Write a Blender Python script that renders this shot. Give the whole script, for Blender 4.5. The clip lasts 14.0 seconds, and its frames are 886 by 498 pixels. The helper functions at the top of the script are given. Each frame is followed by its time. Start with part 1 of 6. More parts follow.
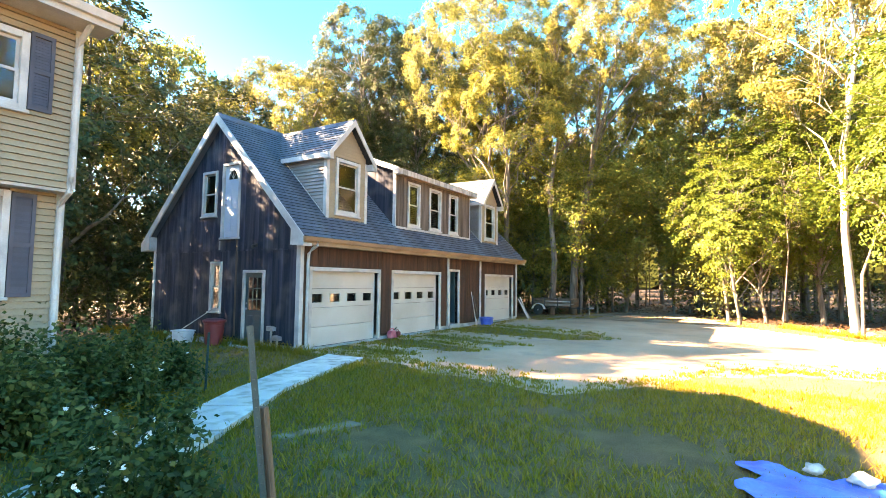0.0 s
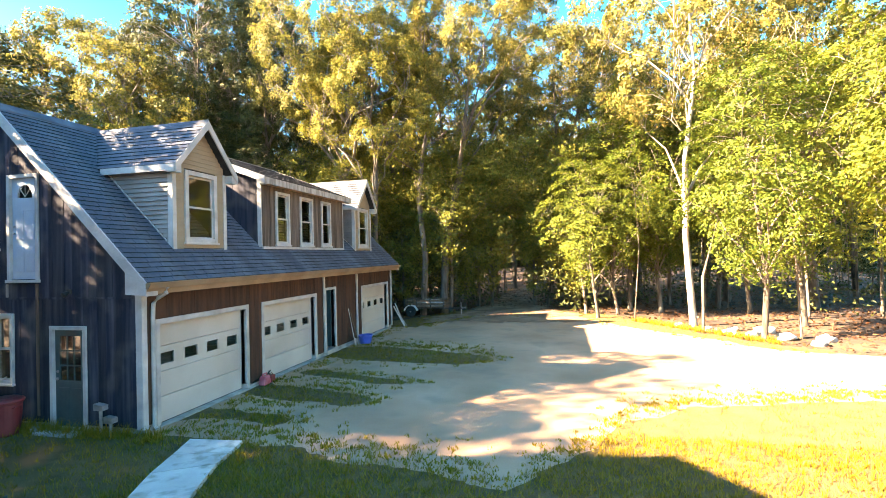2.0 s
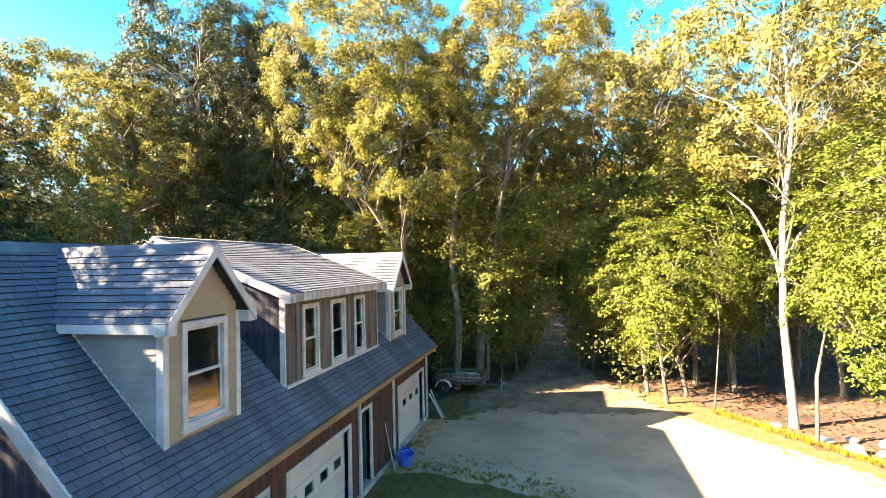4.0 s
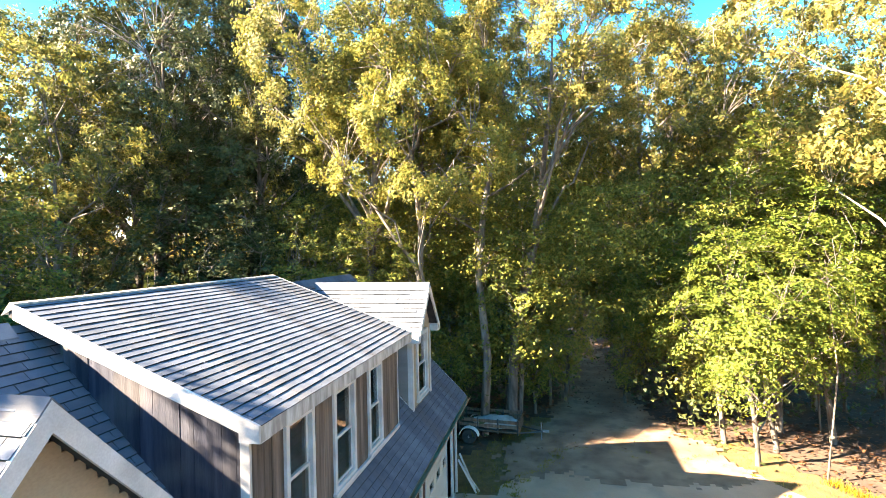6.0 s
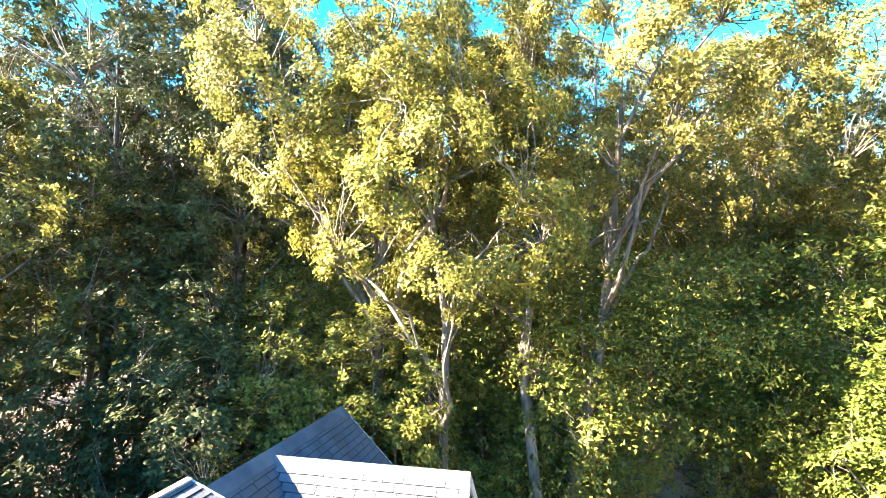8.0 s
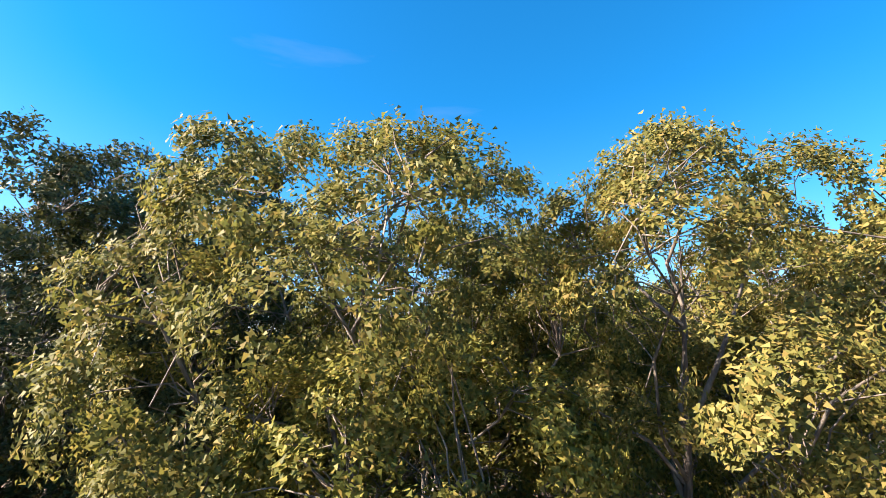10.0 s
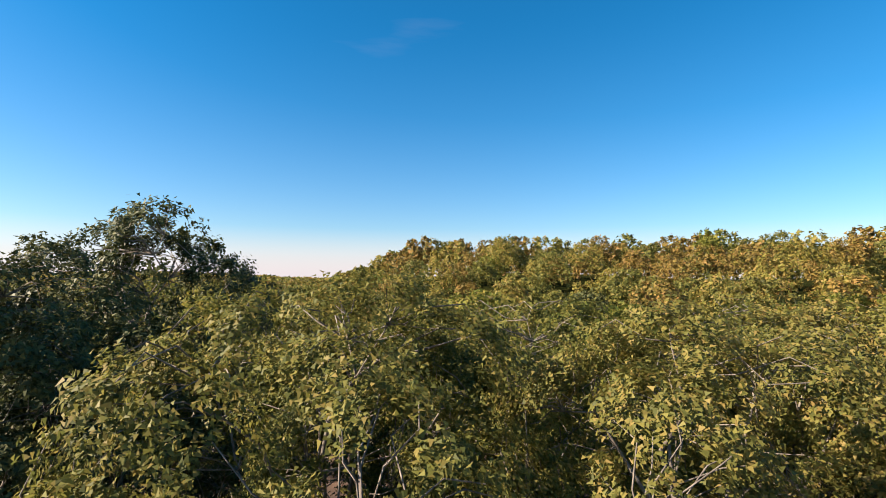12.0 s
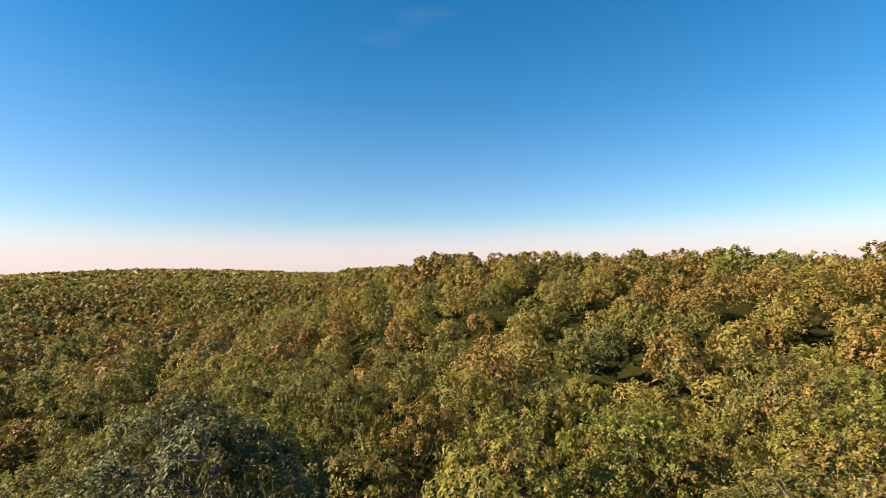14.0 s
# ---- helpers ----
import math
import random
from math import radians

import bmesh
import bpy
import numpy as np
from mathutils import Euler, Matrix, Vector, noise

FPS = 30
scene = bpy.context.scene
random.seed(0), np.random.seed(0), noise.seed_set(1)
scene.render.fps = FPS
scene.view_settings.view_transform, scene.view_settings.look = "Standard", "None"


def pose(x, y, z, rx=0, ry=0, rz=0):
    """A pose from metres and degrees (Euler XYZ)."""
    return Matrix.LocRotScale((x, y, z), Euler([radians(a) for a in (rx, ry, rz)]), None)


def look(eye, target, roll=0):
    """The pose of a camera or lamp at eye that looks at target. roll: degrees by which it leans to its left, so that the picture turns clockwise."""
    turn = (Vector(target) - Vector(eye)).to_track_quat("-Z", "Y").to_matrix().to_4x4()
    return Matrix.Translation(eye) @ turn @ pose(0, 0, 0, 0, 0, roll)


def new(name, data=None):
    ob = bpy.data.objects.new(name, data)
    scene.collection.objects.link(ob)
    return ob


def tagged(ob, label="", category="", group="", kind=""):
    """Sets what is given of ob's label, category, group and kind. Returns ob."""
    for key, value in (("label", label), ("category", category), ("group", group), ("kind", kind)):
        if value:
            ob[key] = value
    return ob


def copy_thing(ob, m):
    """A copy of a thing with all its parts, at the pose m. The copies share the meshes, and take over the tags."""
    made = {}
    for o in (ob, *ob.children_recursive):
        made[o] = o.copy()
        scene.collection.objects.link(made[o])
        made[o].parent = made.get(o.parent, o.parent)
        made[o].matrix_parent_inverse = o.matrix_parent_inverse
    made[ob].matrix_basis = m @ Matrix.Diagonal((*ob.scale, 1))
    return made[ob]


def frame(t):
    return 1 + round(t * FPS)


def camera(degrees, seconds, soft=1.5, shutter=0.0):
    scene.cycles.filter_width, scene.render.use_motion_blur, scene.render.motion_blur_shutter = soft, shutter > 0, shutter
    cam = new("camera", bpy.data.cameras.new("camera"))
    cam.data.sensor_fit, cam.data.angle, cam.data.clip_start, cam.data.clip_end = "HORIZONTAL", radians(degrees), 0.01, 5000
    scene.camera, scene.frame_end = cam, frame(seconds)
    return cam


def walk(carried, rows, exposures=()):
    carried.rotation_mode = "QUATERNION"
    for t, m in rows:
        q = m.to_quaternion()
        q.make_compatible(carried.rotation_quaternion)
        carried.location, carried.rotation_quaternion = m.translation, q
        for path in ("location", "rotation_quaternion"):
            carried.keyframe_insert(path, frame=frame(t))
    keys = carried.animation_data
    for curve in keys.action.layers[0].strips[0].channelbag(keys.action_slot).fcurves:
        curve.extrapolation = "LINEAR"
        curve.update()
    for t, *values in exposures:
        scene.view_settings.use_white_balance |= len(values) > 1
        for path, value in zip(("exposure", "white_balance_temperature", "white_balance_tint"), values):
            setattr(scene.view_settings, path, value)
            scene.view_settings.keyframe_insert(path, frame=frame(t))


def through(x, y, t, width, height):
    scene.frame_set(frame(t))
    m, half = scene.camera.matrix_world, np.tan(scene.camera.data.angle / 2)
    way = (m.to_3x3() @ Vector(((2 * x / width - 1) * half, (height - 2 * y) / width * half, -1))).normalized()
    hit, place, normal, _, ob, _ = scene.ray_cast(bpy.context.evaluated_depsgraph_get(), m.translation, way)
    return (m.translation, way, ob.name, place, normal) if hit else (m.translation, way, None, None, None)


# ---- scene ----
# The camera: a small drone that lifts off in a yard, climbs past a garage and rises over the woods.
cam = camera(84.0, 14.0, soft=0.65)
PATH = [
    (0, (9.974, -9.215, 1.891), 31.15, 3.74, 0.70),
    (0.5, (9.571, -9.027, 2.317), 30.50, -0.03, -0.12),
    (1, (9.162, -8.802, 2.714), 29.59, -0.98, -0.96),
    (1.5, (8.724, -8.515, 3.051), 21.93, -0.18, -1.14),
    (2, (8.140, -8.131, 3.394), 13.48, 0.81, -1.45),
    (2.5, (7.447, -7.503, 3.866), 12.97, 0.89, -1.90),
    (3, (6.734, -6.751, 4.543), 13.51, 0.08, -1.64),
    (3.5, (6.033, -6.013, 5.334), 12.93, 1.35, -2.80),
    (3.7, (5.832, -5.661, 5.808), 13.27, 1.87, -2.05),
    (5.8, (3.351, -0.847, 7.602), 13.21, -0.98, -0.14),
    (6, (3.148, -0.473, 7.758), 12.66, -0.26, -1.15),
    (6.5, (2.623, 0.821, 8.003), 13.99, 2.47, -1.33),
    (7, (2.300, 2.038, 8.381), 13.87, 1.30, -1.07),
    (7.5, (1.889, 3.383, 9.011), 13.06, 0.35, -0.76),
    (8, (1.434, 4.670, 9.815), 14.09, 2.85, -0.85),
    (8.5, (0.925, 6.112, 10.810), 16.17, 7.23, -2.41),
    (8.7, (0.829, 6.589, 11.676), 15.49, 12.61, -3.79),
    (8.9, (0.824, 6.878, 12.544), 15.35, 13.65, -3.57),
    (9, (0.859, 6.985, 12.980), 15.55, 14.03, -2.65),
    (9.2, (0.940, 7.205, 13.596), 15.66, 12.10, -2.12),
    (11.3, (0.745, 9.878, 18.661), 13.35, 13.86, 3.51),
    (11.5, (0.762, 9.829, 19.322), 12.53, 10.19, 3.15),
    (11.6, (0.770, 9.794, 19.657), 11.87, 8.06, 3.33),
    (11.7, (0.775, 9.731, 19.996), 11.74, 5.80, 1.43),
    (12, (0.833, 9.392, 21.051), 12.22, 3.62, 0.11),
    (12.5, (0.788, 8.832, 22.820), 12.74, 4.20, -0.53),
    (13, (0.586, 8.544, 24.580), 13.41, 3.89, -0.96),
    (13.5, (0.267, 8.524, 26.452), 13.31, 2.15, -1.18),
    (14, (-0.177, 8.674, 28.357), 12.87, 2.53, -0.84),
]


def drone(eye, yaw, pitch, roll):
    """yaw: degrees to the left of +y; pitch: degrees up; roll: degrees anticlockwise."""
    a, p = radians(yaw), radians(pitch)
    way = Vector((-math.sin(a) * math.cos(p), math.cos(a) * math.cos(p), math.sin(p)))
    return look(eye, Vector(eye) + way, roll)


EXPOSURES = [(0, 4.75, 10200, 22), (1.0, 4.8, 10000, 21), (1.5, 4.62, 9900, 21), (2.0, 4.25, 9600, 20), (2.5, 4.02, 9300, 19), (3.0, 3.95, 9100, 18), (3.7, 3.95, 8800, 17), (5.8, 4.2, 7900, 15), (7.0, 4.46, 7400, 14), (8.2, 4.66, 7200, 15), (8.6, 4.55, 7300, 17), (9.2, 3.6, 7200, 26), (11.3, 1.85, 6600, 17), (11.7, 1.8, 6800, 18), (12.2, 1.7, 7300, 20), (14.0, 1.66, 7700, 25)]
walk(cam, [(t, drone(eye, yaw, pitch, roll)) for t, eye, yaw, pitch, roll in PATH], EXPOSURES)

# ------------------------------------------------------------------ light
SUN_WAY = Vector((-1.58, -0.75, 1.0)).normalized()
world = bpy.data.worlds.new("sky")
scene.world = world
world.use_nodes = True
wn, wl = world.node_tree.nodes, world.node_tree.links
sky = wn.new("ShaderNodeTexSky")
sky.sky_type = "NISHITA"
sky.sun_disc = False
sky.sun_elevation = math.asin(SUN_WAY.z)
sky.sun_rotation = math.atan2(SUN_WAY.x, SUN_WAY.y)
sky.air_density, sky.dust_density, sky.ozone_density = 1.0, 0.7, 5.0
tone = wn.new("ShaderNodeHueSaturation")
tone.inputs["Saturation"].default_value = 1.40
tone.inputs["Hue"].default_value = 0.491
wl.new(sky.outputs[0], tone.inputs["Color"])
# pale haze low over the horizon and thin drifting cloud
ray = wn.new("ShaderNodeTexCoord")
split = wn.new("ShaderNodeSeparateXYZ")
wl.new(ray.outputs["Generated"], split.inputs[0])
haze = wn.new("ShaderNodeMapRange")
haze.interpolation_type = "SMOOTHERSTEP"
haze.inputs[1].default_value, haze.inputs[2].default_value, haze.inputs[3].default_value, haze.inputs[4].default_value = -0.02, 0.15, 0.75, 0.0
wl.new(split.outputs[2], haze.inputs[0])
flat = wn.new("ShaderNodeMapping")
flat.inputs["Scale"].default_value = (1.6, 1.6, 9.0)
wl.new(ray.outputs["Generated"], flat.inputs[0])
wisp = wn.new("ShaderNodeTexNoise")
wisp.inputs["Scale"].default_value, wisp.inputs["Detail"].default_value = 1.7, 6
wl.new(flat.outputs[0], wisp.inputs["Vector"])
thin = wn.new("ShaderNodeMapRange")
thin.inputs[1].default_value, thin.inputs[2].default_value, thin.inputs[4].default_value = 0.62, 0.95, 0.10
wl.new(wisp.outputs[0], thin.inputs[0])
broad = wn.new("ShaderNodeMapRange")
broad.interpolation_type = "SMOOTHSTEP"
broad.inputs[1].default_value, broad.inputs[2].default_value, broad.inputs[3].default_value, broad.inputs[4].default_value = 0.0, 0.50, 0.11, 0.0
wl.new(split.outputs[2], broad.inputs[0])
low_veil = wn.new("ShaderNodeMath")
low_veil.operation = "MAXIMUM"
wl.new(haze.outputs[0], low_veil.inputs[0])
wl.new(broad.outputs[0], low_veil.inputs[1])
both = wn.new("ShaderNodeMath")
both.operation = "MAXIMUM"
wl.new(low_veil.outputs[0], both.inputs[0])
wl.new(thin.outputs[0], both.inputs[1])
veil = wn.new("ShaderNodeMix")
veil.data_type = "RGBA"
wl.new(both.outputs[0], veil.inputs["Factor"])
wl.new(tone.outputs[0], veil.inputs[6])
veil.inputs[7].default_value = (4.5, 4.4, 5.0, 1)
wl.new(veil.outputs[2], wn["Background"].inputs[0])
wn["Background"].inputs[1].default_value = 0.060
sun = new("sun", bpy.data.lights.new("sun", "SUN"))
sun.data.energy, sun.data.angle, sun.data.color = 4.8, radians(0.55), (1.0, 0.90, 0.74)
sun.matrix_world = look((0, 0, 60), Vector((0, 0, 60)) - SUN_WAY)


# ------------------------------------------------------------------ materials
def material(name, dark, light, scale=3.0, rough=0.8, bump=0.3, fine=40.0, stretch=(1, 1, 1), vary=0.15, metal=0.0, low=0.35, high=0.65, height=0.01, spots=None):
    """Two colours mixed by a broad noise, with a fine grain over them; vary: how far objects differ from one another."""
    m = bpy.data.materials.new(name)
    m.use_nodes = True
    n, k = m.node_tree.nodes, m.node_tree.links
    b = n["Principled BSDF"]
    co = n.new("ShaderNodeTexCoord")
    mp = n.new("ShaderNodeMapping")
    mp.inputs["Scale"].default_value = stretch
    k.new(co.outputs["Object"], mp.inputs[0])
    big, small = n.new("ShaderNodeTexNoise"), n.new("ShaderNodeTexNoise")
    for tex, s, det in ((big, scale, 5), (small, fine, 3)):
        tex.inputs["Scale"].default_value = s
        tex.inputs["Detail"].default_value = det
        k.new(mp.outputs[0], tex.inputs["Vector"])
    ramp = n.new("ShaderNodeValToRGB")
    ramp.color_ramp.elements[0].position, ramp.color_ramp.elements[1].position = low, high
    ramp.color_ramp.elements[0].color, ramp.color_ramp.elements[1].color = (*dark, 1), (*light, 1)
    k.new(big.outputs[0], ramp.inputs[0])
    colour = ramp.outputs[0]
    if spots:
        tint, where, amount = spots
        third = n.new("ShaderNodeTexNoise")
        third.inputs["Scale"].default_value = where
        k.new(co.outputs["Object"], third.inputs["Vector"])
        cut = n.new("ShaderNodeMapRange")
        cut.inputs[1].default_value, cut.inputs[2].default_value, cut.inputs[4].default_value = 0.5, 0.68, amount
        k.new(third.outputs[0], cut.inputs[0])
        mix = n.new("ShaderNodeMix")
        mix.data_type = "RGBA"
        k.new(cut.outputs[0], mix.inputs["Factor"])
        k.new(colour, mix.inputs[6])
        mix.inputs[7].default_value = (*tint, 1)
        colour = mix.outputs[2]
    info = n.new("ShaderNodeObjectInfo")
    add = n.new("ShaderNodeMath")
    add.operation = "MULTIPLY_ADD"
    k.new(info.outputs["Random"], add.inputs[0])
    add.inputs[1].default_value, add.inputs[2].default_value = 2 * vary, 0.8 - vary
    grain = n.new("ShaderNodeMath")
    grain.operation = "MULTIPLY_ADD"
    k.new(small.outputs[0], grain.inputs[0])
    grain.inputs[1].default_value = 0.4
    k.new(add.outputs[0], grain.inputs[2])
    hsv = n.new("ShaderNodeHueSaturation")
    k.new(colour, hsv.inputs["Color"])
    k.new(grain.outputs[0], hsv.inputs["Value"])
    k.new(hsv.outputs[0], b.inputs["Base Color"])
    b.inputs["Roughness"].default_value, b.inputs["Metallic"].default_value = rough, metal
    if bump:
        bp = n.new("ShaderNodeBump")
        bp.inputs["Strength"].default_value, bp.inputs["Distance"].default_value = bump, height
        k.new(small.outputs[0], bp.inputs["Height"])
        k.new(bp.outputs[0], b.inputs["Normal"])
    return m


def leaf_material(name, colours, gloss=0.55, through=0.27, shift=0.04):
    """Foliage: each leaf takes a colour of its own, each tree leans a little in hue; light comes through the blades."""
    m = bpy.data.materials.new(name)
    m.use_nodes = True
    n, k = m.node_tree.nodes, m.node_tree.links
    b = n["Principled BSDF"]
    geo, info, ramp = n.new("ShaderNodeNewGeometry"), n.new("ShaderNodeObjectInfo"), n.new("ShaderNodeValToRGB")
    for i, c in enumerate(colours):
        e = ramp.color_ramp.elements[i] if i < 2 else ramp.color_ramp.elements.new(1.0)
        e.color = (*c, 1)
    for i, e in enumerate(ramp.color_ramp.elements):
        e.position = i / (len(colours) - 1)
    k.new(geo.outputs["Random Per Island"], ramp.inputs[0])
    hue = n.new("ShaderNodeHueSaturation")
    for source, target, span, least in ((info.outputs["Random"], "Hue", shift, 0.5 - shift / 2), (info.outputs["Random"], "Value", -0.35, 1.15)):
        mt = n.new("ShaderNodeMath")
        mt.operation = "MULTIPLY_ADD"
        k.new(source, mt.inputs[0])
        mt.inputs[1].default_value, mt.inputs[2].default_value = span, least
        k.new(mt.outputs[0], hue.inputs[target])
    k.new(ramp.outputs[0], hue.inputs["Color"])
    k.new(hue.outputs[0], b.inputs["Base Color"])
    b.inputs["Roughness"].default_value, b.inputs["Specular IOR Level"].default_value = gloss, 0.16
    tr, mix = n.new("ShaderNodeBsdfTranslucent"), n.new("ShaderNodeMixShader")
    k.new(hue.outputs[0], tr.inputs[0])
    mix.inputs[0].default_value = through
    k.new(b.outputs[0], mix.inputs[1])
    k.new(tr.outputs[0], mix.inputs[2])
    k.new(mix.outputs[0], n["Material Output"].inputs[0])
    return m


def glass_material():
    m = bpy.data.materials.new("window_glass")
    m.use_nodes = True
    b = m.node_tree.nodes["Principled BSDF"]
    b.inputs["Base Color"].default_value = (0.85, 0.9, 0.9, 1)
    b.inputs["Roughness"].default_value = 0.03
    b.inputs["IOR"].default_value = 1.5
    b.inputs["Transmission Weight"].default_value = 1.0
    return m


M = {}
M["siding_dark"] = material("stained_siding", (0.003, 0.006, 0.020), (0.052, 0.055, 0.078), 1.6, 0.85, 0.5, 30, (5, 5, 0.30), 0.36, low=0.42, high=0.80, spots=((0.13, 0.11, 0.10), 1.3, 0.35))
M["siding_brown"] = material("brown_siding", (0.030, 0.011, 0.006), (0.074, 0.029, 0.016), 1.6, 0.8, 0.4, 30, (5, 5, 0.35), 0.22)
M["siding_grey"] = material("weathered_siding", (0.050, 0.035, 0.026), (0.150, 0.112, 0.088), 2.0, 0.9, 0.5, 30, (5, 5, 0.3), 0.22)
M["shingle"] = material("asphalt_shingle", (0.042, 0.054, 0.076), (0.096, 0.112, 0.138), 1.8, 0.78, 0.6, 90, (1, 1, 1), 0.14, height=0.004, spots=((0.064, 0.058, 0.054), 1.6, 0.6))
M["tan_gutter"] = material("tan_gutter_paint", (0.22, 0.14, 0.085), (0.31, 0.205, 0.13), 1.5, 0.5, 0.1, 50, vary=0.03)
# tar underlay, kept near-black to paint the shade between shingle courses as well
M["tar_shade"] = material("tar_underlay_and_shade", (0.010, 0.011, 0.013), (0.028, 0.029, 0.031), 6.0, 0.9, 0.2, 60, vary=0.0)
M["white_trim"] = material("white_trim", (0.30, 0.30, 0.295), (0.47, 0.46, 0.445), 2.5, 0.55, 0.1, 60, vary=0.05, spots=((0.42, 0.40, 0.36), 3.0, 0.5))
M["white_door"] = material("garage_door_paint", (0.39, 0.36, 0.315), (0.47, 0.44, 0.395), 0.8, 0.5, 0.05, 80, vary=0.03)
M["tan_siding"] = material("tan_clapboard", (0.22, 0.165, 0.105), (0.29, 0.222, 0.145), 0.9, 0.7, 0.1, 50, (0.6, 0.6, 1), 0.05)
M["grey_clapboard"] = material("pale_clapboard", (0.17, 0.155, 0.140), (0.25, 0.232, 0.210), 1.0, 0.7, 0.1, 50, vary=0.06)
M["orange_soffit"] = material("bare_wood_soffit", (0.30, 0.17, 0.09), (0.48, 0.30, 0.17), 2.0, 0.8, 0.2, 40, (0.6, 4, 1))
M["pale_blue_door"] = material("pale_door_paint", (0.27, 0.36, 0.43), (0.37, 0.46, 0.53), 1.0, 0.45, 0.05, 50, vary=0.02)
M["teal_door"] = material("dark_teal_paint", (0.012, 0.045, 0.055), (0.025, 0.075, 0.085), 2.0, 0.5, 0.1, 50, vary=0.02)
M["concrete"] = material("old_concrete", (0.22, 0.21, 0.19), (0.40, 0.38, 0.35), 2.2, 0.9, 0.5, 70, vary=0.06)
M["path_concrete"] = material("pale_path_concrete", (0.43, 0.40, 0.36), (0.61, 0.57, 0.51), 1.3, 0.9, 0.4, 70, vary=0.08, spots=((0.20, 0.19, 0.13), 4.0, 0.6))
# inner faces: the lack of light indoors is put into this dark colour
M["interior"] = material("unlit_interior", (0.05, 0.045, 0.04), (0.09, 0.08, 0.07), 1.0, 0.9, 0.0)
M["shutter"] = material("slate_blue_shutter", (0.03, 0.035, 0.055), (0.055, 0.06, 0.085), 2.0, 0.6, 0.1, 60)
M["red_plastic"] = material("faded_red_plastic", (0.19, 0.018, 0.022), (0.27, 0.035, 0.035), 2.0, 0.5, 0.1, 50, vary=0.05)
M["pink_plastic"] = material("sun_bleached_red_plastic", (0.45, 0.06, 0.09), (0.62, 0.16, 0.20), 4.0, 0.5, 0.1, 50)
M["blue_plastic"] = material("blue_plastic", (0.010, 0.060, 0.34), (0.02, 0.11, 0.50), 3.0, 0.4, 0.15, 30)
M["tarp"] = material("blue_tarpaulin", (0.003, 0.085, 0.36), (0.006, 0.17, 0.52), 4.0, 0.55, 0.5, 25)
M["white_plastic"] = material("off_white_plastic", (0.50, 0.53, 0.55), (0.66, 0.68, 0.69), 3.0, 0.5, 0.1, 40)
M["grey_metal"] = material("grey_metal", (0.22, 0.23, 0.24), (0.38, 0.39, 0.40), 5.0, 0.45, 0.1, 60, metal=0.6)
M["dark_metal"] = material("dark_painted_metal", (0.018, 0.018, 0.02), (0.05, 0.048, 0.046), 5.0, 0.5, 0.1, 60, metal=0.3)
M["green_metal"] = material("green_painted_steel", (0.006, 0.028, 0.027), (0.012, 0.048, 0.044), 8.0, 0.5, 0.2, 50)
M["rubber"] = material("black_rubber", (0.012, 0.012, 0.012), (0.03, 0.03, 0.03), 6.0, 0.8, 0.2, 60)
M["old_wood"] = material("weathered_wood", (0.060, 0.038, 0.024), (0.150, 0.100, 0.064), 4.0, 0.85, 0.5, 30, (4, 4, 0.5))
M["grey_plank"] = material("grey_planks", (0.20, 0.18, 0.16), (0.42, 0.39, 0.36), 3.0, 0.85, 0.4, 30, (3, 3, 0.6), 0.2)
M["stone"] = material("field_stone", (0.20, 0.19, 0.17), (0.46, 0.44, 0.40), 3.0, 0.9, 0.6, 30, vary=0.2, height=0.02)
M["bark"] = material("oak_bark", (0.045, 0.036, 0.028), (0.135, 0.112, 0.090), 2.5, 0.9, 0.9, 14, (3, 3, 0.5), 0.25, height=0.03)
M["pale_bark"] = material("pale_bark", (0.16, 0.14, 0.115), (0.36, 0.32, 0.265), 2.0, 0.85, 0.6, 12, (3, 3, 0.6), 0.15, height=0.02)
M["grey_bark"] = material("grey_bark", (0.060, 0.050, 0.042), (0.175, 0.150, 0.125), 2.0, 0.85, 0.6, 12, (3, 3, 0.6), 0.2, height=0.02)
M["limb_bark"] = material("pale_limb_bark", (0.075, 0.062, 0.050), (0.215, 0.186, 0.150), 2.0, 0.85, 0.6, 12, (3, 3, 0.6), 0.2, height=0.02)
M["glass"] = glass_material()
M["leaf_oak"] = leaf_material("oak_leaves", [(0.064, 0.077, 0.021), (0.122, 0.129, 0.032), (0.190, 0.182, 0.042), (0.242, 0.188, 0.056)], through=0.42)
M["leaf_gold"] = leaf_material("golden_leaves", [(0.088, 0.100, 0.023), (0.160, 0.165, 0.034), (0.232, 0.215, 0.044), (0.268, 0.204, 0.056)], through=0.40)
M["leaf_olive"] = leaf_material("brownish_leaves", [(0.080, 0.072, 0.016), (0.142, 0.118, 0.024), (0.196, 0.152, 0.034), (0.226, 0.146, 0.041)])
M["leaf_green"] = leaf_material("green_leaves", [(0.068, 0.095, 0.020), (0.132, 0.151, 0.029), (0.202, 0.205, 0.038), (0.289, 0.237, 0.058)], through=0.38)
M["leaf_bright"] = leaf_material("maple_leaves", [(0.044, 0.078, 0.014), (0.075, 0.113, 0.017), (0.110, 0.143, 0.022), (0.146, 0.153, 0.026)], through=0.35)
M["leaf_dark"] = leaf_material("dark_green_leaves", [(0.032, 0.044, 0.017), (0.062, 0.075, 0.025), (0.110, 0.115, 0.038)], through=0.14)
M["leaf_shrub"] = leaf_material("garden_leaves", [(0.016, 0.032, 0.009), (0.032, 0.058, 0.014), (0.056, 0.086, 0.021), (0.095, 0.120, 0.035)])
M["petal"] = leaf_material("white_petals", [(0.6, 0.6, 0.58), (0.75, 0.75, 0.72)])
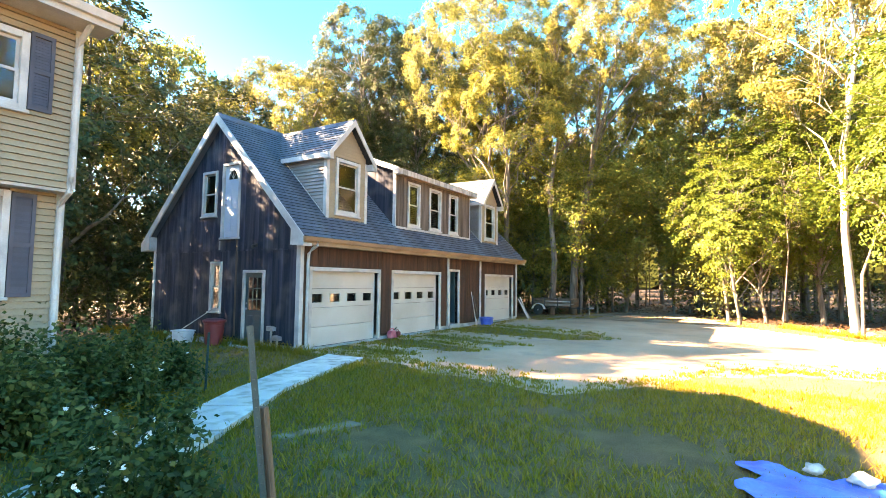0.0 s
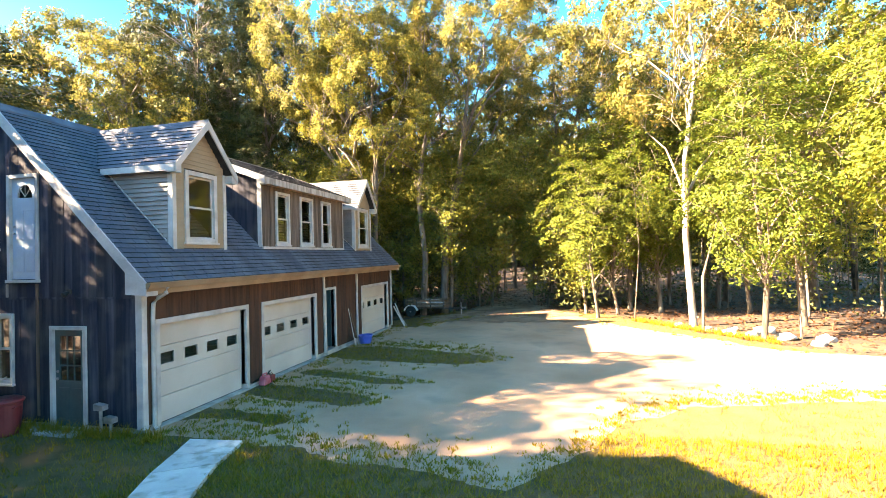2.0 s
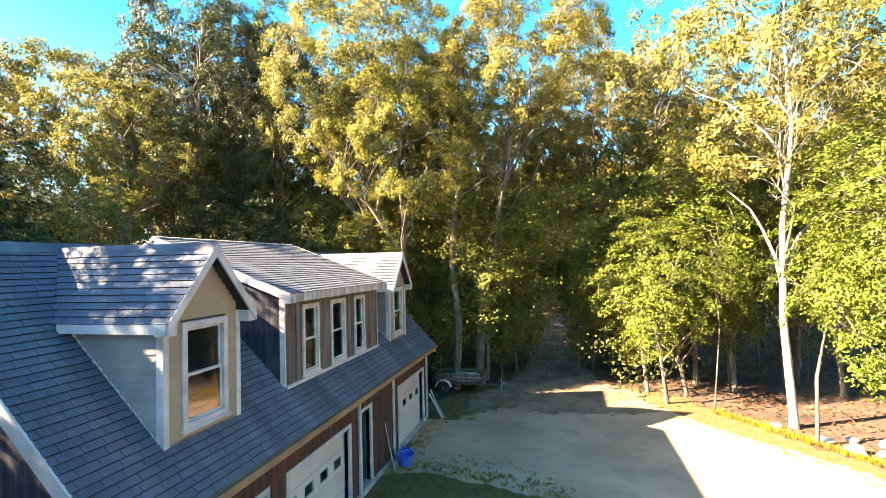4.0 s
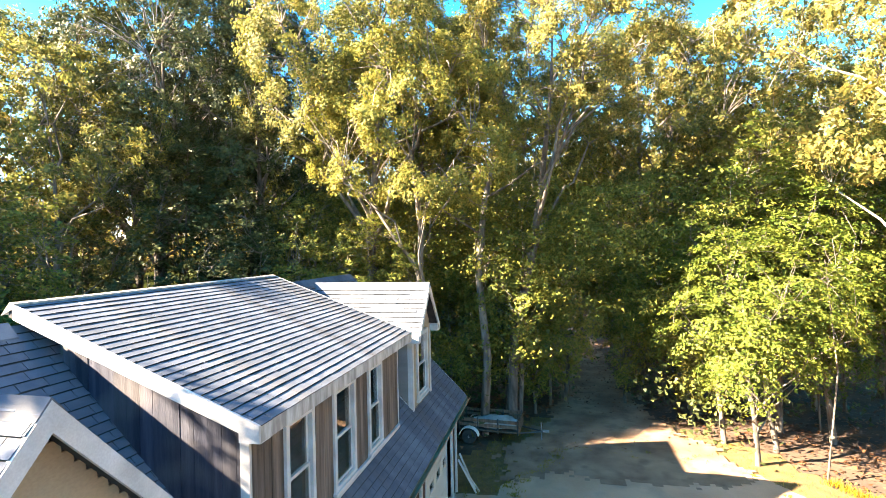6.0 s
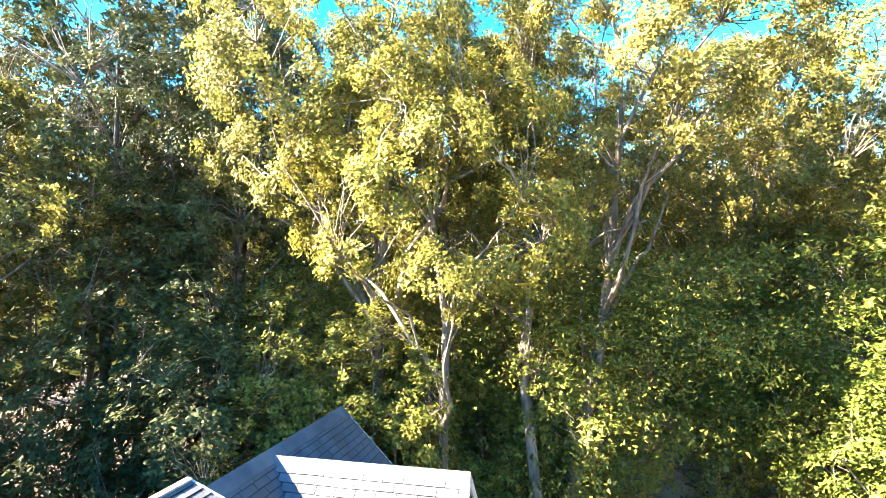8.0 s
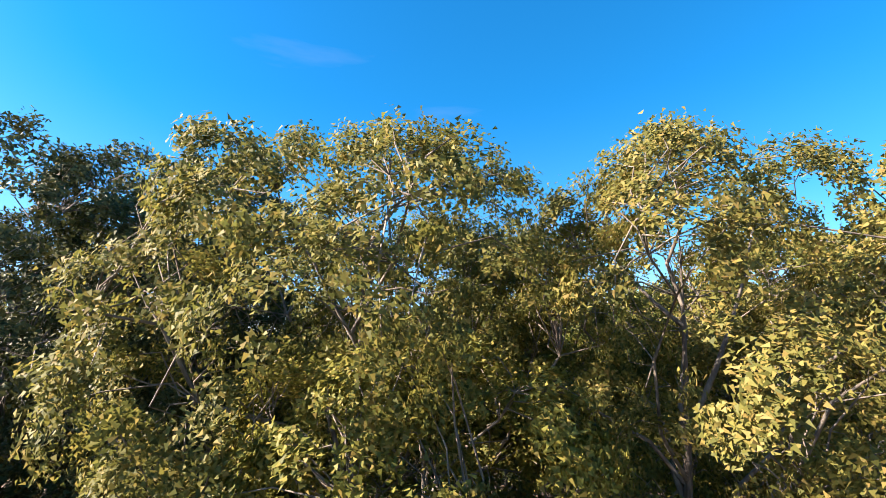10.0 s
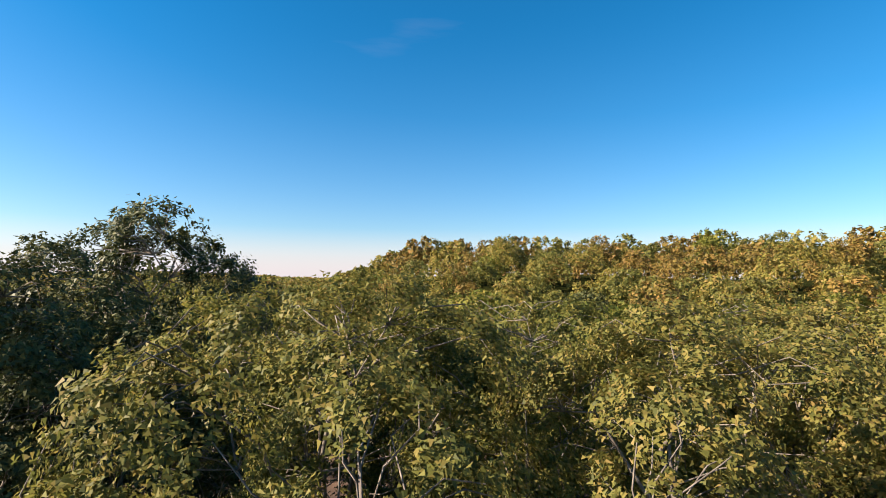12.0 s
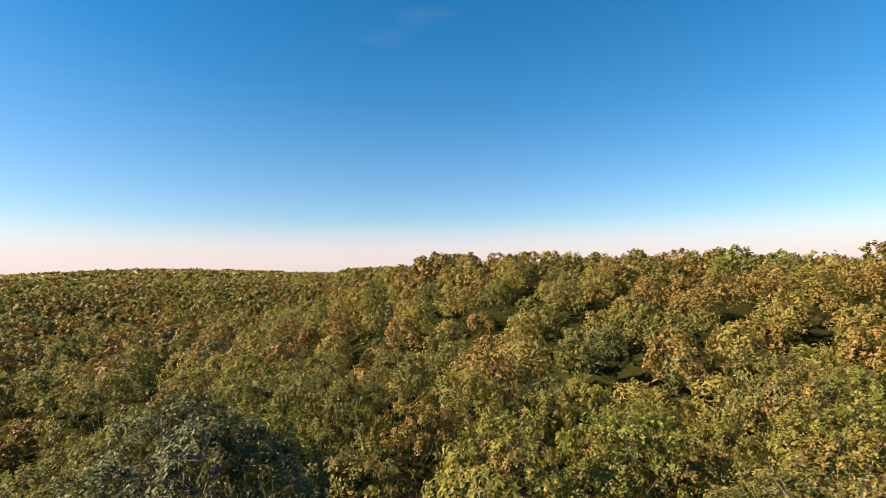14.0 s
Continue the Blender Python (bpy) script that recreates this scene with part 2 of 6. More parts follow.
M["grass"] = leaf_material("grass_blades", [(0.168, 0.138, 0.010), (0.262, 0.184, 0.014), (0.336, 0.224, 0.022), (0.37, 0.23, 0.055)], through=0.4, shift=0.0)
M["litter"] = leaf_material("dry_leaf_litter", [(0.060, 0.022, 0.011), (0.115, 0.048, 0.022), (0.185, 0.092, 0.044), (0.075, 0.042, 0.027)], through=0.1, shift=0.0)


# ------------------------------------------------------------------ mesh helpers
def link_mesh(name, me, mat, parent=None, label=""):
    me.materials.append(mat)
    ob = new(name, me)
    ob.parent = parent
    return tagged(ob, label)


def part(name, bm, mat, parent=None, label="", smooth=False):
    me = bpy.data.meshes.new(name)
    bmesh.ops.recalc_face_normals(bm, faces=bm.faces)
    bm.to_mesh(me)
    bm.free()
    if smooth:
        me.shade_smooth()
    return link_mesh(name, me, mat, parent, label)


def thing(name, label, category, group="", place=(0, 0, 0), kind=""):
    ob = new(name)
    ob.location = place
    return tagged(ob, label, category, group, kind)


def box(bm, x0, x1, y0, y1, z0, z1, bevel=0.0):
    r = bmesh.ops.create_cube(bm, size=1.0, matrix=Matrix.LocRotScale(((x0 + x1) / 2, (y0 + y1) / 2, (z0 + z1) / 2), None, (x1 - x0, y1 - y0, z1 - z0)))
    if bevel:
        edges = list({e for v in r["verts"] for e in v.link_edges})
        bmesh.ops.bevel(bm, geom=edges, offset=bevel, segments=1, affect="EDGES")
    return bm


def boxed(x0, x1, y0, y1, z0, z1, bevel=0.0):
    return box(bmesh.new(), x0, x1, y0, y1, z0, z1, bevel)


def prism(bm, outline, along, start, end):
    """A closed outline of 2D points drawn along an axis: 'y' takes (x, z) points, 'x' takes (y, z)."""
    def at(p, s):
        return (p[0], s, p[1]) if along == "y" else (s, p[0], p[1])
    a = [bm.verts.new(at(p, start)) for p in outline]
    b = [bm.verts.new(at(p, end)) for p in outline]
    bm.faces.new(a)
    bm.faces.new(b[::-1])
    for i in range(len(a)):
        j = (i + 1) % len(a)
        bm.faces.new((a[i], a[j], b[j], b[i]))
    return bm


def tube(bm, points, radii, sides=8, caps=True):
    """A tapered round bar through points."""
    rings = []
    pts, radii = [Vector(p) for p in points], [float(r) for r in radii]
    for i, p in enumerate(pts):
        way = (pts[min(i + 1, len(pts) - 1)] - pts[max(i - 1, 0)]).normalized()
        side = way.cross(Vector((0.31, 0.17, 0.93)) if abs(way.z) < 0.85 else Vector((1, 0.1, 0))).normalized()
        up = way.cross(side)
        rings.append([bm.verts.new(p + radii[i] * (math.cos(2 * math.pi * s / sides) * side + math.sin(2 * math.pi * s / sides) * up)) for s in range(sides)])
    for a, b in zip(rings, rings[1:]):
        for s in range(sides):
            bm.faces.new((a[s], a[(s + 1) % sides], b[(s + 1) % sides], b[s]))
    if caps:
        bm.faces.new(rings[0][::-1])
        bm.faces.new(rings[-1])
    return bm


def lathe(bm, profile, centre=(0, 0, 0), sides=24):
    """A turned solid from (radius, height) points."""
    rings = [[bm.verts.new((centre[0] + r * math.cos(2 * math.pi * s / sides), centre[1] + r * math.sin(2 * math.pi * s / sides), centre[2] + z)) for s in range(sides)] for r, z in profile]
    for a, b in zip(rings, rings[1:]):
        for s in range(sides):
            bm.faces.new((a[s], a[(s + 1) % sides], b[(s + 1) % sides], b[s]))
    bm.faces.new(rings[0][::-1])
    bm.faces.new(rings[-1])
    return bm


def quads(name, verts, count, mat, parent=None, label="", per=4):
    """A mesh of loose leaves from an array of corners, per corners to a leaf."""
    me = bpy.data.meshes.new(name)
    me.vertices.add(len(verts))
    me.vertices.foreach_set("co", np.asarray(verts, np.float32).ravel())
    me.loops.add(count * per)
    me.loops.foreach_set("vertex_index", np.arange(count * per, dtype=np.int32))
    me.polygons.add(count)
    me.polygons.foreach_set("loop_start", np.arange(0, count * per, per, dtype=np.int32))
    me.update(calc_edges=True)
    return link_mesh(name, me, mat, parent, label)


def leaf_corners(rng, centres, length, width, droop=0.3, spread=0.9, out=None, tri=False):
    """Pointed leaf blades at the centres: they face roughly the way of out (else up), turned and tilted by chance, tips drooping."""
    n = len(centres)
    face = np.tile(np.array([0.0, 0.0, 1.0]), (n, 1)) if out is None else out
    face = face + rng.normal(0, spread, (n, 3))
    face /= np.linalg.norm(face, axis=1, keepdims=True)
    tip = rng.normal(0, 1, (n, 3)) - np.array([0, 0, droop])
    tip -= face * (tip * face).sum(1, keepdims=True)
    tip /= np.linalg.norm(tip, axis=1, keepdims=True)
    side = np.cross(tip, face)
    ln = (length * rng.uniform(0.65, 1.3, n))[:, None]
    wd = (width * rng.uniform(0.65, 1.3, n))[:, None]
    if tri:
        return np.stack([centres - tip * ln * 0.4 - side * wd / 2, centres - tip * ln * 0.4 + side * wd / 2, centres + tip * ln * 0.6], 1).reshape(-1, 3)
    return np.stack([centres - tip * ln / 2, centres + side * wd / 2, centres + tip * ln / 2, centres - side * wd / 2], 1).reshape(-1, 3)


# ------------------------------------------------------------------ the lie of the land
def smooth(t):
    t = np.clip(t, 0, 1)
    return t * t * (3 - 2 * t)


def land(x, y):
    """Height of the ground: a level yard, woods on gently rolling ground, a hill ahead and to its right."""
    x, y = np.asarray(x, float), np.asarray(y, float)
    hill = 14.6 * smooth((y + 0.25 * x - 62) / 85) * smooth((x + 0.46 * y + 8) / 46)
    hill = hill * (1 - 0.16 * smooth((x - 0.10 * y) / (0.45 * np.maximum(y, 20))))
    roll = 1.2 * np.sin(x / 23 + 1.3) * np.sin(y / 31 + 0.4) * smooth((np.hypot(x, y - 8) - 30) / 40)
    far = 27 * smooth((np.hypot(x, y) - 900) / 900) * (0.6 + 0.4 * np.sin(np.arctan2(x, y) * 9 + 2.0)) - 7 * smooth((-x - 30) / 120) * smooth((500 - np.hypot(x, y)) / 300)
    return hill + roll + far - 0.03


def sheet(name, xs, ys, z, mat, keep=None, kind="structure", label="", category=""):
    """A grid of cells over the ground; keep says which cells stay."""
    gx, gy = np.meshgrid(xs, ys)
    gz = z(gx, gy)
    nx = len(xs)
    verts = np.stack([gx, gy, gz], -1).reshape(-1, 3)
    cells = (np.arange(len(ys) - 1)[:, None] * nx + np.arange(nx - 1)[None]).ravel()
    if keep is not None:
        cx, cy = (gx[:-1, :-1] + gx[1:, 1:]) / 2, (gy[:-1, :-1] + gy[1:, 1:]) / 2
        cells = cells[keep(cx, cy).ravel()]
    faces = np.stack([cells, cells + 1, cells + nx + 1, cells + nx], 1)
    used, back = np.unique(faces, return_inverse=True)
    me = bpy.data.meshes.new(name)
    me.from_pydata(verts[used].tolist(), [], back.reshape(-1, 4).tolist())
    me.shade_smooth()
    return tagged(link_mesh(name, me, mat), label, category, "", kind)


def inside(x, y, outline):
    hit = np.zeros(np.shape(x), bool)
    for (x0, y0), (x1, y1) in zip(outline, outline[1:] + outline[:1]):
        if y0 != y1:
            hit ^= ((y0 > y) != (y1 > y)) & (x < (x1 - x0) * (y - y0) / (y1 - y0) + x0)
    return hit


def wobble(x, y, size):
    """A smooth uneven offset, about plus or minus one."""
    return (np.sin(x * 1.7 / size + 1.1 * np.sin(y * 1.3 / size)) + np.sin(y * 2.3 / size + 1.7 * np.sin(x * 0.9 / size + 2)) + 0.6 * np.sin((x + y) * 4.1 / size) + 0.5 * np.sin((x - 1.3 * y) * 6.7 / size)) / 3.1


DRIVE = [(0.12, -0.1), (2.1, 0.1), (3.5, -0.4), (5, -0.6), (6.3, -0.7), (7.2, -1.0), (8.2, 0.1), (9.3, 2.6), (12, 3.9), (16, 4.8), (40, 3), (40, 9.5), (18, 9.2),
         (15.0, 10.5), (13.2, 12.8), (11, 15.2), (9.6, 17.4), (8.4, 18.8), (6.5, 18.6), (4.6, 18.9), (3.0, 18.2), (2.4, 17.2), (1.4, 14.6), (0.12, 14.5)]
ISLANDS = [((0.6, 1.4), (2.3, 1.2), 0.36), ((0.75, 3.35), (3.2, 2.85), 0.55), ((0.9, 5.4), (3.9, 4.5), 0.36), ((1.3, 8.4), (5.0, 7.8), 1.15)]


def on_island(x, y, grow=0.0):
    hit = np.zeros(np.shape(x), bool)
    for (ax, ay), (bx, by), r in ISLANDS:
        t = np.clip(((x - ax) * (bx - ax) + (y - ay) * (by - ay)) / ((bx - ax) ** 2 + (by - ay) ** 2), 0, 1)
        hit |= np.hypot(x - ax - t * (bx - ax), y - ay - t * (by - ay)) < r * (1.1 - 0.35 * t) + 0.16 * wobble(x * 2, y * 2, 0.8) + grow
    return hit


def on_drive(x, y):
    return inside(x + 0.30 * wobble(x, y, 0.9) + 0.12 * wobble(3 * y, 3 * x, 0.5), y + 0.30 * wobble(y + 5, x, 0.8) + 0.12 * wobble(3 * x, 3 * y, 0.5), DRIVE) & ~on_island(x, y)


LAWN = [(-12, -30), (12, -30), (30, -30), (30, 3), (18, 5), (17.2, 8.5), (15.6, 11), (14.0, 13.6), (12.2, 16.6), (10.2, 20), (8.0, 22), (6.8, 24), (1.5, 21.5), (0.3, 17.5), (-8, 15), (-9, -2)]


def on_lawn(x, y):
    return inside(x + 0.5 * wobble(x, y, 1.6), y + 0.5 * wobble(y, x + 3, 1.5), LAWN)


PATH_LEFT = [(1.25, -0.2), (1.70, -1.6), (2.66, -3.75), (3.95, -6.0), (5.05, -8.2)]
PATH_RIGHT = [(2.30, -0.10), (2.52, -1.1), (3.38, -3.35), (4.60, -5.4), (5.80, -7.6)]
PATHWAY = PATH_LEFT + PATH_RIGHT[::-1]

M["forest_floor"] = material("forest_floor", (0.030, 0.018, 0.012), (0.095, 0.054, 0.032), 0.5, 0.95, 0.8, 6, vary=0.0, height=0.05)
M["lawn"] = material("lawn_soil", (0.098, 0.064, 0.018), (0.165, 0.106, 0.034), 2.6, 0.95, 1.0, 55, vary=0.0, height=0.05, spots=((0.140, 0.078, 0.034), 1.3, 0.75))
M["gravel"] = material("packed_gravel", (0.335, 0.190, 0.112), (0.465, 0.286, 0.182), 0.45, 0.95, 0.7, 45, vary=0.0, height=0.02, spots=((0.16, 0.125, 0.088), 0.9, 0.5))

near = np.arange(-30, 40.1, 1.0)
reach = np.array([45, 52, 60, 70, 80, 92, 105, 120, 140, 165, 200, 260, 350, 500, 700, 950, 1200, 1500, 2000, 2600])
gx = np.concatenate([-reach[::-1], near, reach])
sheet("ground", gx, gx + 6, land, M["forest_floor"], label="brown forest floor strewn with dead leaves", category="ground")
fine = 0.14
sheet("lawn", np.arange(-13, 31, 0.5), np.arange(-31, 25, 0.5), lambda x, y: 0 * x + 0.012 * wobble(x, y, 0.7), M["lawn"], on_lawn, label="patchy green lawn with worn bare spots", category="lawn")
def covered(x, y):
    """How far the gravel covers the soil near x, y, from 0 to 1; it thins out towards its edge."""
    share = 0.0 * x
    for k in range(14):
        share = share + on_drive(x + (0.12 + 0.018 * k) * math.cos(k * 2.4), y + (0.12 + 0.018 * k) * math.sin(k * 2.4))
    return share / 14


sheet("driveway", np.arange(0, 40.1, fine), np.arange(-2, 29.1, fine), lambda x, y: -0.030 + 0.066 * covered(x, y) + 0.014 * wobble(x, y, 1.3), M["gravel"], lambda x, y: covered(x, y) > 0.03, label="pale packed gravel driveway before the garage", category="driveway")

# the dirt track that leaves the yard into the wood
TRACK = [(1.6, 15.6), (3.2, 16.6), (5.5, 16.2), (8.6, 16.6), (9.4, 17.6), (8.6, 19.6), (7.8, 21.5), (6.9, 25), (6.4, 33), (6.0, 42), (3.4, 42), (3.4, 33), (3.2, 25), (2.6, 21), (1.2, 18.5)]


def on_track(x, y):
    return inside(x + 0.5 * wobble(x, y, 0.9) + 0.2 * wobble(3 * y, 3 * x, 0.5), y + 0.6 * wobble(y + 5, x, 0.8) + 0.2 * wobble(3 * x, 3 * y, 0.5), TRACK)


M["dirt"] = material("brown_track_dirt", (0.140, 0.080, 0.046), (0.262, 0.178, 0.112), 0.6, 0.95, 0.7, 30, vary=0.0, height=0.02, spots=((0.10, 0.058, 0.034), 1.4, 0.7))
sheet("dirt_track", np.arange(0, 11, 0.16), np.arange(14.5, 43, 0.16), lambda x, y: land(x, y) * (y > 24) + 0.056 + 0.012 * wobble(x, y, 1.1), M["dirt"], on_track, label="brown dirt track littered with leaves leading into the wood", category="track")

# the concrete path: slabs with joints between them
pathway = thing("path", "pale concrete garden path of cast slabs", "path", kind="structure")
for i in range(len(PATH_LEFT) - 1):
    for j in range(2):
        def side(line, t):
            return Vector(line[i]).lerp(Vector(line[i + 1]), t)
        t0, t1 = j / 2, (j + 1) / 2 - 0.015
        a, b, c, d = side(PATH_LEFT, t0), side(PATH_RIGHT, t0), side(PATH_RIGHT, t1), side(PATH_LEFT, t1)
        bm = bmesh.new()
        low = [bm.verts.new((p.x, p.y, -0.05)) for p in (a, b, c, d)]
        top = [bm.verts.new((p.x, p.y, 0.065 + random.uniform(-0.008, 0.008))) for p in (a, b, c, d)]
        bm.faces.new(low)
        bm.faces.new(top)
        for q in range(4):
            bm.faces.new((low[q], low[(q + 1) % 4], top[(q + 1) % 4], top[q]))
        part("slab", bm, M["path_concrete"], pathway)

# ------------------------------------------------------------------ building kit
def columns(name, mat, parent, axis, u0, u1, step, bottom, top, holes, face, thick, breaks=(), gap=0.004, jitter=0.0):
    """Upright boards over a wall: each runs from bottom(u) to top(u) but for the holes (u0, u1, z0, z1).
    axis 'x': boards side by side along x, face is y; axis 'y': along y, face is x. thick: from face outwards (signed)."""
    cuts = list(np.arange(u0, u1 - 1e-6, step)) + [u1] + [c for h in holes for c in h[:2]] + list(breaks)
    cuts = sorted({round(c, 4) for c in cuts if u0 <= c <= u1})
    for a, b in zip(cuts, cuts[1:]):
        if b - a < 0.012:
            continue
        mid = (a + b) / 2
        spans = [[None, None]]
        for h in sorted((h for h in holes if h[0] - 1e-4 <= a and b <= h[1] + 1e-4), key=lambda h: h[2]):
            spans[-1][1] = h[2]
            spans.append([h[3], None])
        for lo, hi in spans:
            za, zb = (bottom(a), bottom(b)) if lo is None else (lo, lo)
            ta, tb = (top(a), top(b)) if hi is None else (hi, hi)
            if min(ta - za, tb - zb) < 0.0 or max(ta - za, tb - zb) < 0.03:
                if max(ta - za, tb - zb) < 0.05:
                    continue
                ta, tb = max(ta, za + 0.004), max(tb, zb + 0.004)
            g = gap / 2
            bm = bmesh.new()
            prism(bm, [(a + g, za), (b - g, zb), (b - g, tb), (a + g, ta)], "y" if axis == "x" else "x", face, face + thick + random.uniform(-jitter, jitter))
            part(name, bm, mat, parent)


ROW_MESHES = {}


def shingle_rows(parent, corner, u, v, length, slope, mat, starts=None, exposure=0.14, tab=0.33, lift=1.0):
    """Overlapping rows of shingle tabs on a slope: u along the eave, v up the slope. starts(v): where a row begins and ends along u."""
    u, v = Vector(u).normalized(), Vector(v).normalized()
    w = u.cross(v)
    rows = int(slope / exposure)
    for r in range(rows + 1):
        s = r * exposure
        a, b = (0.0, length) if starts is None else starts(s)
        if b - a < 0.06 or s + 0.03 > slope:
            continue
        tall = min(exposure - 0.003, slope - s)
        key = (round(b - a, 3), round(tall, 3), r % 3, lift)
        if key not in ROW_MESHES:
            rng = np.random.RandomState(int(key[0] * 1000) % 9999 + r % 3)
            verts, faces = [], []
            at = -rng.uniform(0, tab)
            while at < b - a:
                x0, x1 = max(at, 0), min(at + tab - 0.012, b - a)
                at += tab
                if x1 - x0 < 0.01:
                    continue
                dz, dy = lift * rng.uniform(0.013, 0.019), rng.uniform(0.004, 0.014)
                k = len(verts)
                verts += [(x0, dy, 0), (x1, dy, 0), (x1, dy, dz), (x0, dy, dz), (x1, tall, 0.002), (x0, tall, 0.002)]
                faces += [(k, k + 1, k + 2, k + 3), (k + 3, k + 2, k + 4, k + 5), (k, k + 3, k + 5), (k + 1, k + 4, k + 2)]
            me = bpy.data.meshes.new("shingle_strip")
            me.from_pydata(verts, [], faces)
            me.materials.append(mat)
            me.materials.append(M["tar_shade"])
            # butt faces take the near-black too: a painted shade line under each course
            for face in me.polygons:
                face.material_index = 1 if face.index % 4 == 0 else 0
            ROW_MESHES[key] = me
        ob = new("shingle_strip", ROW_MESHES[key])
        ob.parent = parent
        o = Vector(corner) + u * a + v * s
        ob.matrix_basis = Matrix(((u.x, v.x, w.x, o.x), (u.y, v.y, w.y, o.y), (u.z, v.z, w.z, o.z), (0, 0, 0, 1)))


def placed(ob, m):
    ob.matrix_basis = m
    return ob


def sash_window(parent, m, w, h, deep=0.10, trim=0.10, sub=True, mat="white_trim"):
    """A double-hung window: local x along the wall, -y outwards, z up; the origin is its lower corner. Trim lies outside the opening."""
    bm = bmesh.new()
    for x0, x1, z0, z1 in ((-trim, 0, -trim, h + trim), (w, w + trim, -trim, h + trim), (0, w, h, h + trim), (0, w, -trim, 0)):
        box(bm, x0, x1, -0.045, deep, z0, z1, 0.006)
    box(bm, -trim - 0.03, w + trim + 0.03, -0.075, 0.0, -trim - 0.03, -trim + 0.02, 0.006)
    frame_ob = placed(part("window_frame", bm, M[mat], parent), m)
    holder = frame_ob if sub else parent
    local = Matrix.Identity(4) if sub else m
    bar = 0.045
    for z0, z1, y in ((0, h / 2 + 0.02, 0.02), (h / 2 - 0.02, h, 0.045)):
        bm = bmesh.new()
        for bx0, bx1, bz0, bz1 in ((0, bar, z0, z1), (w - bar, w, z0, z1), (bar, w - bar, z0, z0 + bar), (bar, w - bar, z1 - bar, z1)):
            box(bm, bx0, bx1, y - 0.012, y + 0.012, bz0, bz1)
        placed(part("sash", bm, M[mat], holder), local)
        pane = placed(part("pane", boxed(bar, w - bar, y - 0.003, y + 0.003, z0 + bar, z1 - bar), M["glass"], holder), local)
        pane.visible_shadow = False
    return frame_ob


# ------------------------------------------------------------------ the garage
LEN, DEEP, RIDGE_X, BASE = 14.6, 6.96, -3.48, 3.40


def roof_z(x):
    """The top of the sheathing over x."""
    return BASE - x if x > RIDGE_X else BASE + 2 * (-RIDGE_X) + x


RIDGE_Z = roof_z(RIDGE_X)
garage = thing("garage", "three-bay garage barn with worn dark vertical siding and grey shingle roof", "garage")
DOORS = [(0.40, 3.26), (4.06, 7.00), (11.05, 14.07)]
DOOR_TOP = 2.13
MAN = (7.80, 8.50, 0.18, 2.28)
front_holes = [(a, b, 0.0, DOOR_TOP) for a, b in DOORS] + [MAN]
SIDE_DOOR = (-2.20, -1.42, 0.06, 2.06)
UP_DOOR = (-3.32, -2.62, 3.12, 5.28)
UP_WIN = (-4.28, -3.72, 3.86, 5.10)
LOW_WIN = (-3.74, -3.34, 0.96, 2.32)
gable_holes = [SIDE_DOOR, UP_DOOR, UP_WIN, LOW_WIN]

part("foundation", box(box(boxed(-DEEP + 0.02, -0.02, 0.02, 0.22, -0.4, 0.16), -DEEP + 0.02, -DEEP + 0.22, 0.22, LEN - 0.02, -0.4, 0.16), -DEEP + 0.22, -0.02, LEN - 0.22, LEN - 0.02, -0.4, 0.16), M["concrete"], garage)
part("floor_slab", boxed(-DEEP + 0.22, 0.06, 0.22, LEN - 0.22, -0.3, 0.035), M["concrete"], garage)
for a, b in ((0.0, 0.40), (3.26, 4.06), (7.0, 11.05), (14.07, LEN)):
    part("foundation", boxed(-0.16, 0.012, a + 0.01, b - 0.01, -0.3, 0.17 if a > 5 else 0.10), M["concrete"], garage)
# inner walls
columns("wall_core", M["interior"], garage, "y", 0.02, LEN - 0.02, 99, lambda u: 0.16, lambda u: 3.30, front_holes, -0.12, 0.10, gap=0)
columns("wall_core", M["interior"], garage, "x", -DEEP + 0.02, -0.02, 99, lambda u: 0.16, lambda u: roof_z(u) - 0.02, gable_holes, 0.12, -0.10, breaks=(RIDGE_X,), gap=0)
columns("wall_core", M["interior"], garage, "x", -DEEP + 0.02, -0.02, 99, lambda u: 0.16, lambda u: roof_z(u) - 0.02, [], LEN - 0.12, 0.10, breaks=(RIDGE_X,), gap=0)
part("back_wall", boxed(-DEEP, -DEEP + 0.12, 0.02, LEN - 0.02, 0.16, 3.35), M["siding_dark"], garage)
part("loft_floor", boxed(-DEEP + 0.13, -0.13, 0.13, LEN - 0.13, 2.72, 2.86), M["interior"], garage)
# siding boards
BOARD = 0.203
columns("board", M["siding_brown"], garage, "y", 0.0, LEN, BOARD, lambda u: 0.15, lambda u: 3.0, front_holes, -0.012, 0.034, jitter=0.004)
columns("board", M["siding_dark"], garage, "x", -DEEP, 0.0, BOARD, lambda u: 0.12, lambda u: 2.70, gable_holes, 0.010, -0.034, jitter=0.004)
columns("board", M["siding_dark"], garage, "x", -DEEP, 0.0, BOARD, lambda u: 2.73, lambda u: roof_z(u) - 0.03, gable_holes, 0.005, -0.040, breaks=(RIDGE_X,), jitter=0.004)
columns("board", M["siding_dark"], garage, "x", -DEEP, 0.0, 0.6, lambda u: 0.12, lambda u: roof_z(u) - 0.03, [], LEN - 0.01, 0.04, breaks=(RIDGE_X,))
part("flashing", boxed(-DEEP, 0.0, -0.048, 0.0, 2.695, 2.735), M["siding_dark"], garage)

